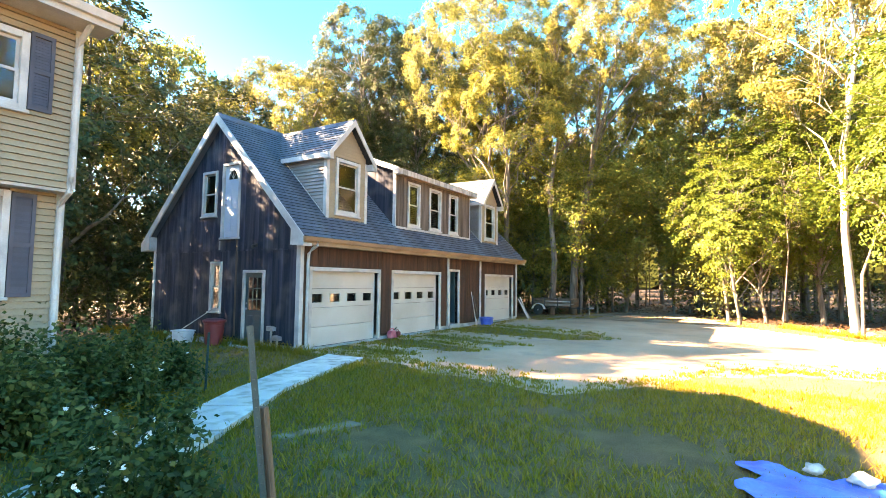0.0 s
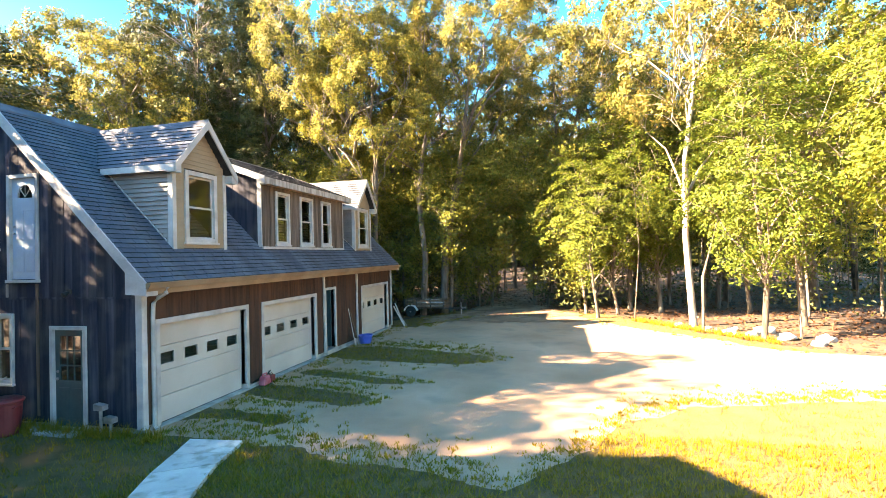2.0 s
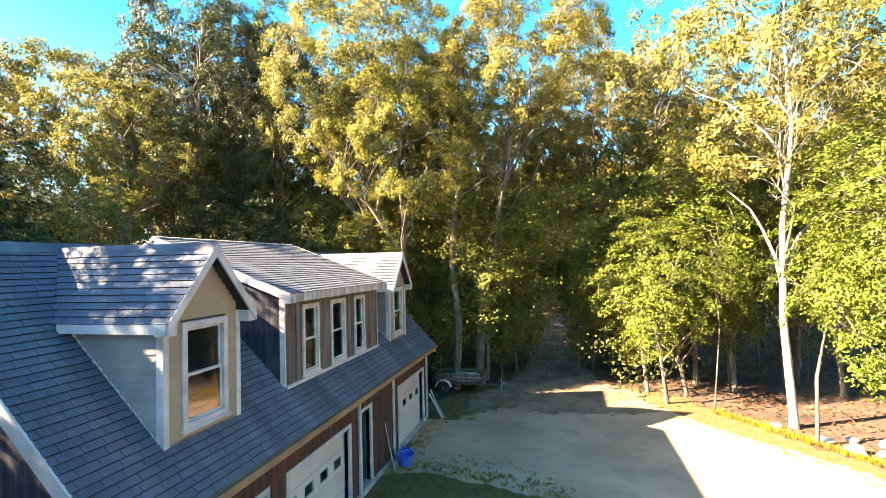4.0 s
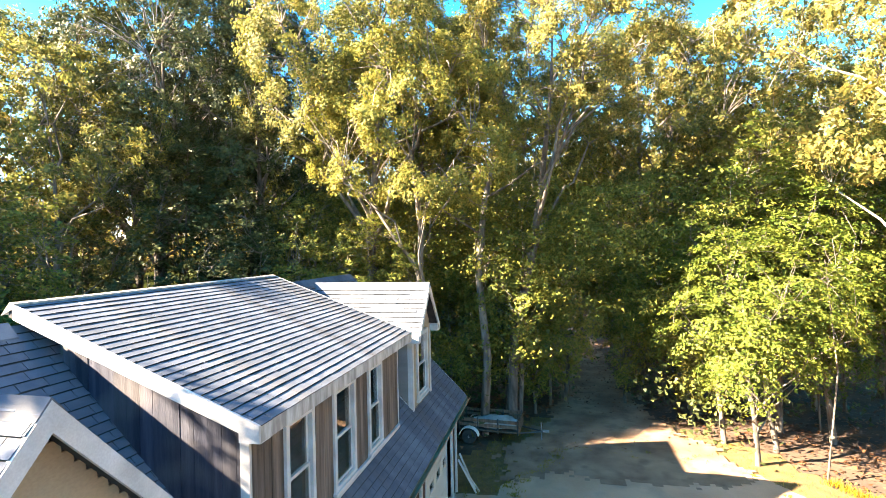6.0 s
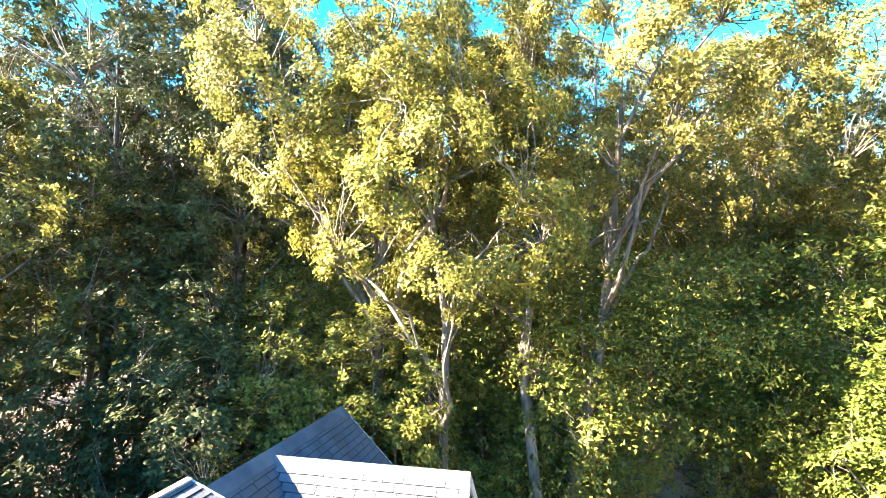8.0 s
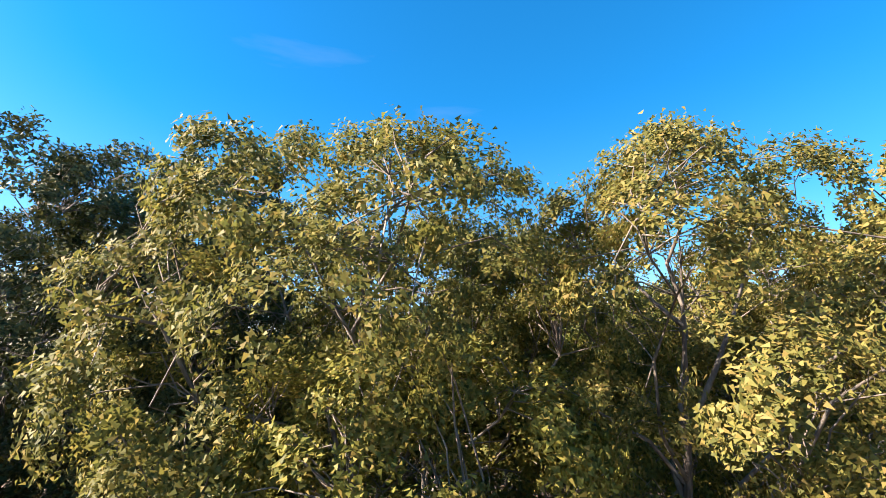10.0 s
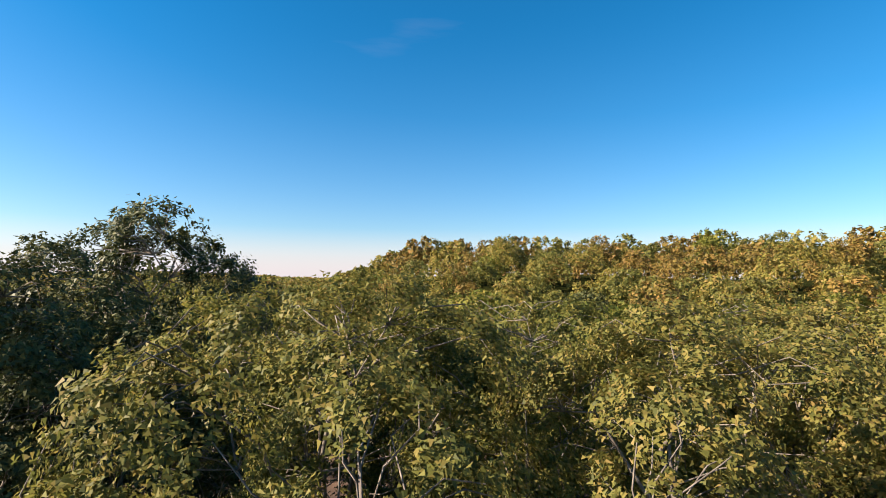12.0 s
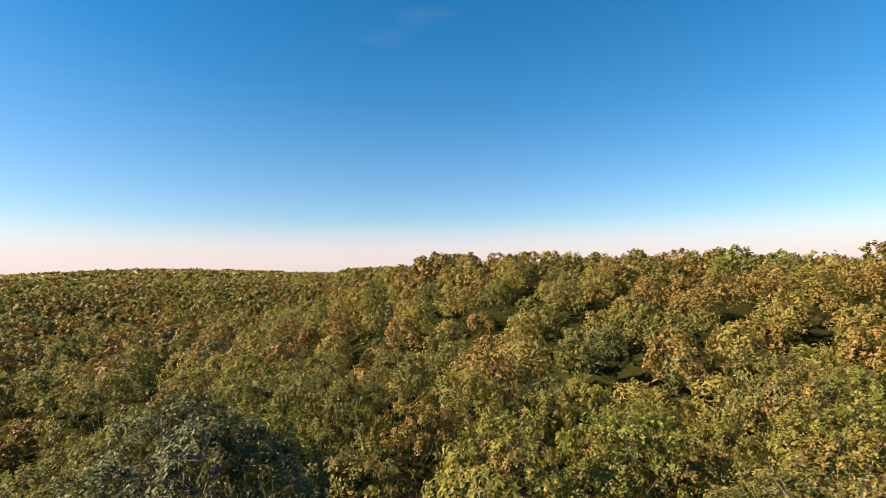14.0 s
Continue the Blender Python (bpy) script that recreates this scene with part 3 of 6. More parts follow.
# main roof: sheathing, rows of shingles, ridge cap
T = 0.14
EAVE_F, EAVE_B, RAKE0, RAKE1 = 0.36, -DEEP - 0.36, -0.26, LEN + 0.26
bm = bmesh.new()
prism(bm, [(EAVE_F, roof_z(EAVE_F)), (RIDGE_X, RIDGE_Z), (RIDGE_X, RIDGE_Z - T * 1.41), (EAVE_F, roof_z(EAVE_F) - T * 1.41)], "y", RAKE0, RAKE1)
main_roof = part("roof", bm, M["tar_shade"], garage, "grey asphalt shingle roof")
bm = bmesh.new()
prism(bm, [(EAVE_B, roof_z(EAVE_B)), (RIDGE_X, RIDGE_Z), (RIDGE_X, RIDGE_Z - T * 1.41), (EAVE_B, roof_z(EAVE_B) - T * 1.41)], "y", RAKE0, RAKE1)
back_roof = part("roof", bm, M["shingle"], garage, "grey asphalt shingle roof")
SL = math.hypot(EAVE_F - RIDGE_X, RIDGE_Z - roof_z(EAVE_F))
d = math.sqrt(0.5)
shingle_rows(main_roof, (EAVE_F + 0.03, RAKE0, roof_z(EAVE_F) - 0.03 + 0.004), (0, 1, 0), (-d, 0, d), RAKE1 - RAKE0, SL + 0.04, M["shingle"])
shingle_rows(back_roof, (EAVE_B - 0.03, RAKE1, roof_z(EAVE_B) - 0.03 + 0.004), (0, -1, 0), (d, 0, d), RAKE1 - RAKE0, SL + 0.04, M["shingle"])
for a, b in ((RAKE0, 4.30), (10.40, RAKE1)):
    bm = bmesh.new()
    prism(bm, [(RIDGE_X - 0.17, RIDGE_Z - 0.13), (RIDGE_X, RIDGE_Z + 0.045), (RIDGE_X + 0.17, RIDGE_Z - 0.13), (RIDGE_X + 0.17, RIDGE_Z - 0.16), (RIDGE_X - 0.17, RIDGE_Z - 0.16)], "y", a - 0.01, b)
    part("ridge_cap", bm, M["shingle"], garage)
# rake boards, soffit, fascia and gutter
for y0, y1 in ((RAKE0 - 0.03, RAKE0 + 0.012), (RAKE1 - 0.012, RAKE1 + 0.03)):
    for sign in (1, -1):
        def mx(x):
            return x if sign > 0 else 2 * RIDGE_X - x
        bm = bmesh.new()
        prism(bm, [(mx(EAVE_F + 0.02), roof_z(EAVE_F) - 0.01), (mx(RIDGE_X), RIDGE_Z + 0.01), (mx(RIDGE_X), RIDGE_Z - 0.27), (mx(EAVE_F + 0.02), roof_z(EAVE_F) - 0.29)], "y", y0, y1)
        part("rake_board", bm, M["white_trim"], garage, "white rake board")
        bm = bmesh.new()
        prism(bm, [(mx(-0.10), 2.80), (mx(EAVE_F + 0.03), 2.76), (mx(EAVE_F + 0.03), roof_z(EAVE_F) - 0.2), (mx(-0.10), 3.24)], "y", y0 + 0.004, (0.0 if y0 < 1 else LEN))
        part("eave_return", bm, M["white_trim"], garage)
part("soffit", boxed(0.024, EAVE_F - 0.01, RAKE0 + 0.26, RAKE1 - 0.26, 2.80, 2.83), M["orange_soffit"], garage, "bare wooden soffit")
part("fascia", boxed(EAVE_F - 0.01, EAVE_F + 0.02, RAKE0, RAKE1, 2.79, 3.03), M["tan_gutter"], garage)
bm = bmesh.new()
gx0 = EAVE_F + 0.024
prism(bm, [(gx0, 3.01), (gx0, 2.90), (gx0 + 0.07, 2.90), (gx0 + 0.115, 3.01), (gx0 + 0.105, 3.01), (gx0 + 0.065, 2.915), (gx0 + 0.012, 2.915), (gx0 + 0.012, 3.01)], "y", RAKE0 - 0.03, RAKE1 + 0.03)
part("gutter", bm, M["tan_gutter"], garage, "tan metal gutter")


def downspout(y, elbow=False):
    bm = bmesh.new()
    if elbow:
        tube(bm, [(gx0 + 0.05, y, 2.91), (gx0 + 0.03, y, 2.80), (0.22, y, 2.70), (0.09, y, 2.58), (0.075, y, 2.3), (0.075, y, 0.10), (0.16, y, 0.05)], [0.042] * 7, 8)
    else:
        box(bm, 0.03, 0.10, y - 0.04, y + 0.04, 0.12, 2.80, 0.01)
    part("downspout", bm, M["white_trim"], garage, "white downspout")


downspout(0.19, True)
downspout(7.60)
downspout(10.42)
downspout(14.50)
for x0, x1, y0, y1 in ((-0.11, 0.03, -0.055, 0.0), (0.026, 0.052, -0.055, 0.075), (-DEEP - 0.02, -DEEP + 0.10, -0.055, 0.0), (0.026, 0.052, LEN - 0.10, LEN + 0.03)):
    part("corner_board", boxed(x0, x1, y0, y1, 0.10, 2.80, 0.006), M["white_trim"], garage)


def overhead_door(y0, y1):
    """A sectional garage door: four ribbed leaves, a row of four panes, white casing."""
    bm = bmesh.new()
    for a, b, z0, z1 in ((y0 - 0.11, y0, 0.06, DOOR_TOP + 0.11), (y1, y1 + 0.11, 0.06, DOOR_TOP + 0.11), (y0, y1, DOOR_TOP, DOOR_TOP + 0.11)):
        box(bm, -0.20, 0.05, a, b, z0, z1, 0.006)
    casing = part("door_casing", bm, M["white_trim"], garage, "white door casing")
    h = DOOR_TOP / 4
    for r in range(4):
        bm = bmesh.new()
        z0, z1 = r * h + 0.045, (r + 1) * h + 0.036
        if r == 2:
            wide = (y1 - y0) / 4
            pane_w, pane_h = 0.40, 0.24
            zc = (z0 + z1) / 2
            box(bm, -0.18, -0.14, y0, y1, z0, zc - pane_h / 2)
            box(bm, -0.18, -0.14, y0, y1, zc + pane_h / 2, z1)
            edge = y0
            for q in range(4):
                c = y0 + wide * (q + 0.5)
                box(bm, -0.18, -0.14, edge, c - pane_w / 2, zc - pane_h / 2, zc + pane_h / 2)
                edge = c + pane_w / 2
            box(bm, -0.18, -0.14, edge, y1, zc - pane_h / 2, zc + pane_h / 2)
            leaf = part("door_leaf", bm, M["white_door"], casing)
            for q in range(4):
                c = y0 + wide * (q + 0.5)
                part("pane", boxed(-0.166, -0.160, c - pane_w / 2, c + pane_w / 2, zc - pane_h / 2, zc + pane_h / 2), M["glass"], casing).visible_shadow = False
                bm = bmesh.new()
                for e0, e1, f0, f1 in ((c - pane_w / 2 - 0.03, c - pane_w / 2, zc - pane_h / 2 - 0.03, zc + pane_h / 2 + 0.03), (c + pane_w / 2, c + pane_w / 2 + 0.03, zc - pane_h / 2 - 0.03, zc + pane_h / 2 + 0.03),
                                       (c - pane_w / 2, c + pane_w / 2, zc - pane_h / 2 - 0.03, zc - pane_h / 2), (c - pane_w / 2, c + pane_w / 2, zc + pane_h / 2, zc + pane_h / 2 + 0.03)):
                    box(bm, -0.142, -0.130, e0, e1, f0, f1)
                part("pane_frame", bm, M["white_door"], casing)
        else:
            box(bm, -0.18, -0.14, y0, y1, z0, z1, 0.005)
            part("door_leaf", bm, M["white_door"], casing)
    part("seal", boxed(-0.18, -0.138, y0, y1, 0.036, 0.046), M["rubber"], casing)


for y0, y1 in DOORS:
    overhead_door(y0, y1)
# the open doorway
bm = bmesh.new()
for a, b, z0, z1 in ((MAN[0] - 0.09, MAN[0], MAN[2], MAN[3] + 0.09), (MAN[1], MAN[1] + 0.09, MAN[2], MAN[3] + 0.09), (MAN[0], MAN[1], MAN[3], MAN[3] + 0.09)):
    box(bm, -0.13, 0.05, a, b, z0, z1, 0.006)
part("door_casing", bm, M["white_trim"], garage, "white casing of an open doorway")
part("sill", boxed(-0.14, 0.10, MAN[0] - 0.1, MAN[1] + 0.1, 0.02, 0.18, 0.01), M["concrete"], garage)
bm = boxed(-0.85, -0.13, MAN[1] - 0.045, MAN[1] - 0.005, 0.20, MAN[3] - 0.01, 0.004)
part("door", bm, M["teal_door"], garage, "dark door standing open inwards")

# gable openings
sash_window(garage, pose(UP_WIN[0], -0.035, UP_WIN[2]), UP_WIN[1] - UP_WIN[0], UP_WIN[3] - UP_WIN[2], trim=0.085)
sash_window(garage, pose(LOW_WIN[0], -0.035, LOW_WIN[2]), LOW_WIN[1] - LOW_WIN[0], LOW_WIN[3] - LOW_WIN[2], trim=0.075)


def gable_door(hole, mat, glazing):
    x0, x1, z0, z1 = hole
    bm = bmesh.new()
    for a, b, c, e in ((x0 - 0.08, x0, z0 - 0.03, z1 + 0.08), (x1, x1 + 0.08, z0 - 0.03, z1 + 0.08), (x0, x1, z1, z1 + 0.08)):
        box(bm, a, b, -0.07, 0.10, c, e, 0.006)
    casing = part("door_casing", bm, M["white_trim"], garage, "white door casing")
    part("sill", boxed(x0 - 0.1, x1 + 0.1, -0.10, 0.1, z0 - 0.07, z0 - 0.012, 0.006), M["white_trim"], casing)
    bm = bmesh.new()
    wide = x1 - x0
    if glazing == "fan":
        box(bm, x0, x1, 0.0, 0.045, z0, z1 - 0.42, 0.004)
        box(bm, x0, x0 + 0.15, 0.0, 0.045, z1 - 0.42, z1)
        box(bm, x1 - 0.15, x1, 0.0, 0.045, z1 - 0.42, z1)
        box(bm, x0 + 0.15, x1 - 0.15, 0.0, 0.045, z1 - 0.14, z1)
        for px in (x0 + 0.09, x0 + wide / 2 + 0.03):
            for pz, ph in ((z0 + 0.16, 0.55), (z0 + 0.85, 0.62)):
                box(bm, px, px + wide / 2 - 0.12, -0.012, 0.0, pz, pz + ph, 0.008)
        part("door_leaf", bm, M[mat], casing, "pale blue-white panelled door")
        bm = bmesh.new()
        centre, rad = (x0 + x1) / 2, wide / 2 - 0.15
        outer = [(centre + rad * math.cos(math.pi * i / 12), z1 - 0.40 + 0.26 * math.sin(math.pi * i / 12)) for i in range(13)]
        prism(bm, outer, "y", 0.012, 0.02)
        part("fanlight", bm, M["glass"], casing).visible_shadow = False
        bm = bmesh.new()
        for i in (3, 6, 9):
            tube(bm, [(centre, 0.008, z1 - 0.40), (outer[i][0], 0.008, outer[i][1])], [0.008, 0.008], 4)
        part("glazing_bar", bm, M["white_trim"], casing)
        # the corners round the arch
        bm = bmesh.new()
        for side_sign in (1, -1):
            pts = [(centre + side_sign * rad * math.cos(math.pi / 2 * i / 6), z1 - 0.40 + 0.26 * math.sin(math.pi / 2 * i / 6)) for i in range(7)]
            prism(bm, pts + [(centre + side_sign * rad, z1 - 0.14)], "y", 0.002, 0.043)
        part("arch_corner", bm, M[mat], casing)
    else:
        box(bm, x0, x1, 0.0, 0.045, z0, z0 + 0.95, 0.004)
        for px in (x0 + 0.10, x0 + wide / 2 + 0.03):
            box(bm, px, px + wide / 2 - 0.13, -0.012, 0.0, z0 + 0.15, z0 + 0.80, 0.008)
        for a, b in ((x0, x0 + 0.12), (x1 - 0.12, x1)):
            box(bm, a, b, 0.0, 0.045, z0 + 0.95, z1)
        box(bm, x0 + 0.12, x1 - 0.12, 0.0, 0.045, z1 - 0.13, z1)
        for i in (1, 2):
            bx = x0 + 0.12 + (wide - 0.24) * i / 3
            box(bm, bx - 0.012, bx + 0.012, 0.004, 0.03, z0 + 0.95, z1 - 0.13)
            bz = z0 + 0.95 + (z1 - z0 - 1.08) * i / 3
            box(bm, x0 + 0.12, x1 - 0.12, 0.006, 0.028, bz - 0.012, bz + 0.012)
        part("door_leaf", bm, M[mat], casing, "dark teal half-glazed door")
        part("pane", boxed(x0 + 0.12, x1 - 0.12, 0.014, 0.02, z0 + 0.95, z1 - 0.13), M["glass"], casing).visible_shadow = False
    bm = bmesh.new()
    side_x = x0 + 0.07
    lathe(bm, [(0.022, 0.0), (0.03, 0.02), (0.03, 0.035), (0.015, 0.05)], sides=10)
    placed(part("knob", bm, M["grey_metal"], casing), pose(side_x, -0.002, z0 + 0.98, 90))
    placed(part("lock", lathe(bmesh.new(), [(0.026, 0), (0.026, 0.018), (0.018, 0.022)], sides=10), M["grey_metal"], casing), pose(side_x, -0.002, z0 + 1.13, 90))


gable_door(UP_DOOR, "pale_blue_door", "fan")
gable_door(SIDE_DOOR, "teal_door", "half")
# strips of trim below the loft door
part("trim_strip", boxed(-3.46, -3.40, -0.055, -0.03, 2.74, 3.02), M["grey_clapboard"], garage)
part("trim_strip", boxed(-2.64, -2.58, -0.055, -0.03, 0.25, 3.02), M["siding_grey"], garage)


# ------------------------------------------------------------------ dormers
def gable_dormer(c):
    """A small gabled dormer with its window, centred on y = c."""
    x0, half, eave, peak = -0.32, 0.90, 5.60, 6.80
    rise = (peak - eave) / (half + 0.16)
    back = x0 - 0.02
    dormer = None
    for s in (-1, 1):
        bm = bmesh.new()
        y0, y1 = sorted((c + s * (half - 0.03), c + s * (half - 0.13)))
        prism(bm, [(back, BASE - back - 0.25), (back, eave), (-(eave - BASE) - 0.05, eave), (-(eave - BASE) - 0.05, eave - 0.3)], "y", y0, y1)
        if dormer is None:
            dormer = part("dormer", bm, M["interior"], garage, "gabled dormer with tan front and pale cheeks")
        else:
            part("cheek", bm, M["interior"], dormer)
    w, h = 0.86, 1.49
    wy, wz = c - w / 2, 3.95

    def ridge_at(u):
        return peak - rise * abs(u - c) - 0.05
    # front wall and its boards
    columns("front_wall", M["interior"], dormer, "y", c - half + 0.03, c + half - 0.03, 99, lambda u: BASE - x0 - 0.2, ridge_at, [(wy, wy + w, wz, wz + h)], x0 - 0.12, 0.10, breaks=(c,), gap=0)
    z = BASE - x0 - 0.02
    while z < peak - 0.15:
        z1 = z + 0.105
        reach_y = min(half - 0.08, (peak - 0.07 - z1) / rise)
        spans = [(c - reach_y, c + reach_y)]
        if z1 > wz - 0.1 and z < wz + h + 0.1:
            spans = [(c - reach_y, wy - 0.10), (wy + w + 0.10, c + reach_y)]
        for a, b in spans:
            if b - a > 0.03:
                bm = bmesh.new()
                prism(bm, [(x0 - 0.015, z), (x0 + 0.016, z), (x0 + 0.003, z1 + 0.012), (x0 - 0.015, z1 + 0.012)], "y", a, b)
                part("clapboard", bm, M["tan_siding"], dormer)
        z = z1
    for s in (-1, 1):
        y0, y1 = sorted((c + s * (half - 0.10), c + s * (half + 0.012)))
        part("corner_board", boxed(x0 - 0.02, x0 + 0.03, y0, y1, BASE - x0 - 0.05, eave + 0.02), M["white_trim"], dormer)
        yb = c + s * half
        y0, y1 = sorted((yb - s * 0.03, yb + s * 0.012))
        part("corner_board", boxed(x0 - 0.10, x0 - 0.02, y0, y1, BASE - x0 + 0.04, eave), M["white_trim"], dormer)
        z = BASE - x0 + 0.03
        while z < eave - 0.02:
            z1 = min(z + 0.105, eave)
            xa, xb = -(z - BASE) - 0.02, x0 - 0.10
            if xb - xa > 0.05:
                bm = bmesh.new()
                prism(bm, [(yb - s * 0.02, z + 0.005), (yb + s * 0.026, z + 0.005), (yb - s * 0.004, z1), (yb - s * 0.02, z1)], "x", xa, xb)
                part("clapboard", bm, M["grey_clapboard"], dormer)
            z = z1
        bm = bmesh.new()
        prism(bm, [(x0 - 0.06, BASE - x0 + 0.10), (x0 - 0.06, BASE - x0 + 0.02), (-(eave - BASE), eave - 0.02), (-(eave - BASE), eave + 0.06)], "y", *sorted((yb, yb + s * 0.02)))
        part("flashing", bm, M["white_trim"], dormer)
    sash_window(dormer, pose(x0 + 0.01, wy, wz, 0, 0, 90), w, h, sub=False, trim=0.11)
    # its roof
    over, xe = 0.17, x0 + 0.24
    for s in (-1, 1):
        ye, ze = c + s * (half + over), peak - rise * (half + over)
        bm = bmesh.new()
        xr, xv = -(peak - BASE) - 0.02, -(ze - BASE) - 0.02
        n = [bm.verts.new(p) for p in ((xe, c, peak), (xe, ye, ze), (xv, ye, ze), (xr, c, peak), (xe, c, peak - 0.12), (xe, ye, ze - 0.09), (xv, ye, ze - 0.09), (xr, c, peak - 0.12))]
        for f in ((0, 1, 2, 3), (4, 7, 6, 5), (0, 4, 5, 1), (1, 5, 6, 2), (2, 6, 7, 3), (3, 7, 4, 0)):
            bm.faces.new([n[i] for i in f])
        part("roof_slope", bm, M["tar_shade"], dormer)
        slope = math.hypot(half + over, rise * (half + over))
        v = Vector((0, -s * (half + over), rise * (half + over))).normalized()

        def ends(q, ze=ze, v=v, s=s):
            valley = (ze + v.z * q - BASE)
            return (0.0, xe + valley + 0.02)
        if s < 0:
            def ends_left(q, ze=ze, v=v):
                valley = (ze + v.z * q - BASE)
                total = xe - xv
                return (total - (xe + valley + 0.02), total + 0.02)
            shingle_rows(dormer, (xv, ye - 0.02, ze - 0.02 + 0.006), (1, 0, 0), v, 0, slope, M["shingle"], ends_left)
        else:
            shingle_rows(dormer, (xe + 0.02, ye + 0.02, ze - 0.02 + 0.006), (-1, 0, 0), v, 0, slope, M["shingle"], ends)
        # fascia along the eave, rake on the front
        part("fascia", boxed(xv + 0.12, xe, *sorted((ye, ye + s * 0.02)), ze - 0.15, ze - 0.004), M["white_trim"], dormer)
        bm = bmesh.new()
        prism(bm, [(c, peak + 0.012), (ye, ze + 0.012), (ye, ze - 0.17), (c - s * 0.0, peak - 0.20)], "x", xe, xe + 0.035)
        part("rake_board", bm, M["white_trim"], dormer)
        part("eave_return", boxed(x0 + 0.03, xe, *sorted((c + s * (half - 0.03), ye + s * 0.01)), ze - 0.18, ze + 0.02), M["white_trim"], dormer)
        part("soffit", boxed(xv + 0.2, x0 + 0.03, *sorted((c + s * half, ye)), ze - 0.12, ze - 0.10), M["white_trim"], dormer)
    bm = bmesh.new()
    prism(bm, [(c - 0.11, peak - 0.10), (c, peak + 0.035), (c + 0.11, peak - 0.10)], "x", xr + 0.02, xe + 0.03)
    part("ridge_cap", bm, M["shingle"], dormer)


gable_dormer(2.08)
gable_dormer(12.08)

# the long shed dormer
SX, SY0, SY1 = -0.36, 4.60, 10.08
S_EAVE_X, S_EAVE_Z, S_RIDGE_Z = -0.08, 5.82, RIDGE_Z + 0.24
S_SLOPE = (S_RIDGE_Z - S_EAVE_Z) / (S_EAVE_X - RIDGE_X)


def shed_z(x):
    return S_EAVE_Z + S_SLOPE * (S_EAVE_X - x)


bm = bmesh.new()
prism(bm, [(S_EAVE_X, S_EAVE_Z), (RIDGE_X - 0.1, S_RIDGE_Z + 0.02), (RIDGE_X - 0.1, S_RIDGE_Z - 0.14), (S_EAVE_X, S_EAVE_Z - 0.14)], "y", SY0 - 0.22, SY1 + 0.22)
shed = part("shed_dormer", bm, M["tar_shade"], garage, "long shed dormer with weathered grey-brown boards and three windows")
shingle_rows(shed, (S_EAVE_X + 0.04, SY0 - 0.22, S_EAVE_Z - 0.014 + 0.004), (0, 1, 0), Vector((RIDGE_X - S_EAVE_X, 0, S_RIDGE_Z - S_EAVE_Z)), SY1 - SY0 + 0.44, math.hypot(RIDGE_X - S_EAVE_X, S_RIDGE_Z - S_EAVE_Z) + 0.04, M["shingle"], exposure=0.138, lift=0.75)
bm = bmesh.new()
prism(bm, [(RIDGE_X - 0.20, S_RIDGE_Z - 0.12), (RIDGE_X - 0.06, S_RIDGE_Z + 0.045), (RIDGE_X + 0.02, S_RIDGE_Z + 0.03), (RIDGE_X + 0.02, S_RIDGE_Z - 0.02)], "y", SY0 - 0.24, SY1 + 0.24)
part("ridge_cap", bm, M["grey_plank"], shed, "pale ridge strip")
shed_windows = [(5.40, 6.02), (6.84, 7.54), (8.34, 8.92)]
SZ0, SZ1 = 3.93, 5.42
holes = [(a, b, SZ0, SZ1) for a, b in shed_windows]
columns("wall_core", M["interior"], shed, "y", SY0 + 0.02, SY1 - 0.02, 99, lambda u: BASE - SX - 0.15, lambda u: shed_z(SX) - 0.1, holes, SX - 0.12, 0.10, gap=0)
columns("board", M["siding_grey"], shed, "y", SY0, SY1, 0.145, lambda u: BASE - SX + 0.02, lambda u: shed_z(SX) - 0.14, holes, SX - 0.012, 0.034, jitter=0.005)
for a, b in shed_windows:
    sash_window(shed, pose(SX + 0.024, a, SZ0, 0, 0, 90), b - a, SZ1 - SZ0, sub=False, trim=0.085)
for face, thick in ((SY0, -0.03), (SY1, 0.03)):
    columns("board", M["siding_dark"], shed, "x", RIDGE_X + 0.5, SX, 0.19, lambda u: BASE - u + 0.01, lambda u: shed_z(u) - 0.13, [], face + (0.01 if thick < 0 else -0.01), thick, jitter=0.004)
    bm = bmesh.new()
    prism(bm, [(SX, BASE - SX - 0.1), (SX, shed_z(SX) - 0.12), (RIDGE_X + 0.4, shed_z(RIDGE_X + 0.4) - 0.12), (RIDGE_X + 0.4, BASE - RIDGE_X - 0.6)], "y", face + (0.02 if thick < 0 else -0.09), face + (0.09 if thick < 0 else -0.02))
    part("cheek_core", bm, M["interior"], shed)
    y0, y1 = sorted((face, face + (0.03 if thick > 0 else -0.03)))
    part("corner_board", boxed(SX - 0.09, SX + 0.035, y0 - 0.006, y1 + 0.006, BASE - SX + 0.03, shed_z(SX) - 0.15), M["white_trim"], shed)
    ye = SY0 - 0.22 if thick < 0 else SY1 + 0.22
    y0, y1 = sorted((ye, ye + (0.03 if thick > 0 else -0.03)))
    bm = bmesh.new()
    prism(bm, [(S_EAVE_X + 0.03, S_EAVE_Z + 0.005), (RIDGE_X, S_RIDGE_Z + 0.02), (RIDGE_X, S_RIDGE_Z - 0.17), (S_EAVE_X + 0.03, S_EAVE_Z - 0.19)], "y", y0, y1)
    part("rake_board", bm, M["white_trim"], shed)
    part("eave_return", boxed(SX + 0.03, S_EAVE_X + 0.02, *sorted((ye, face)), S_EAVE_Z - 0.21, S_EAVE_Z - 0.05), M["white_trim"], shed)
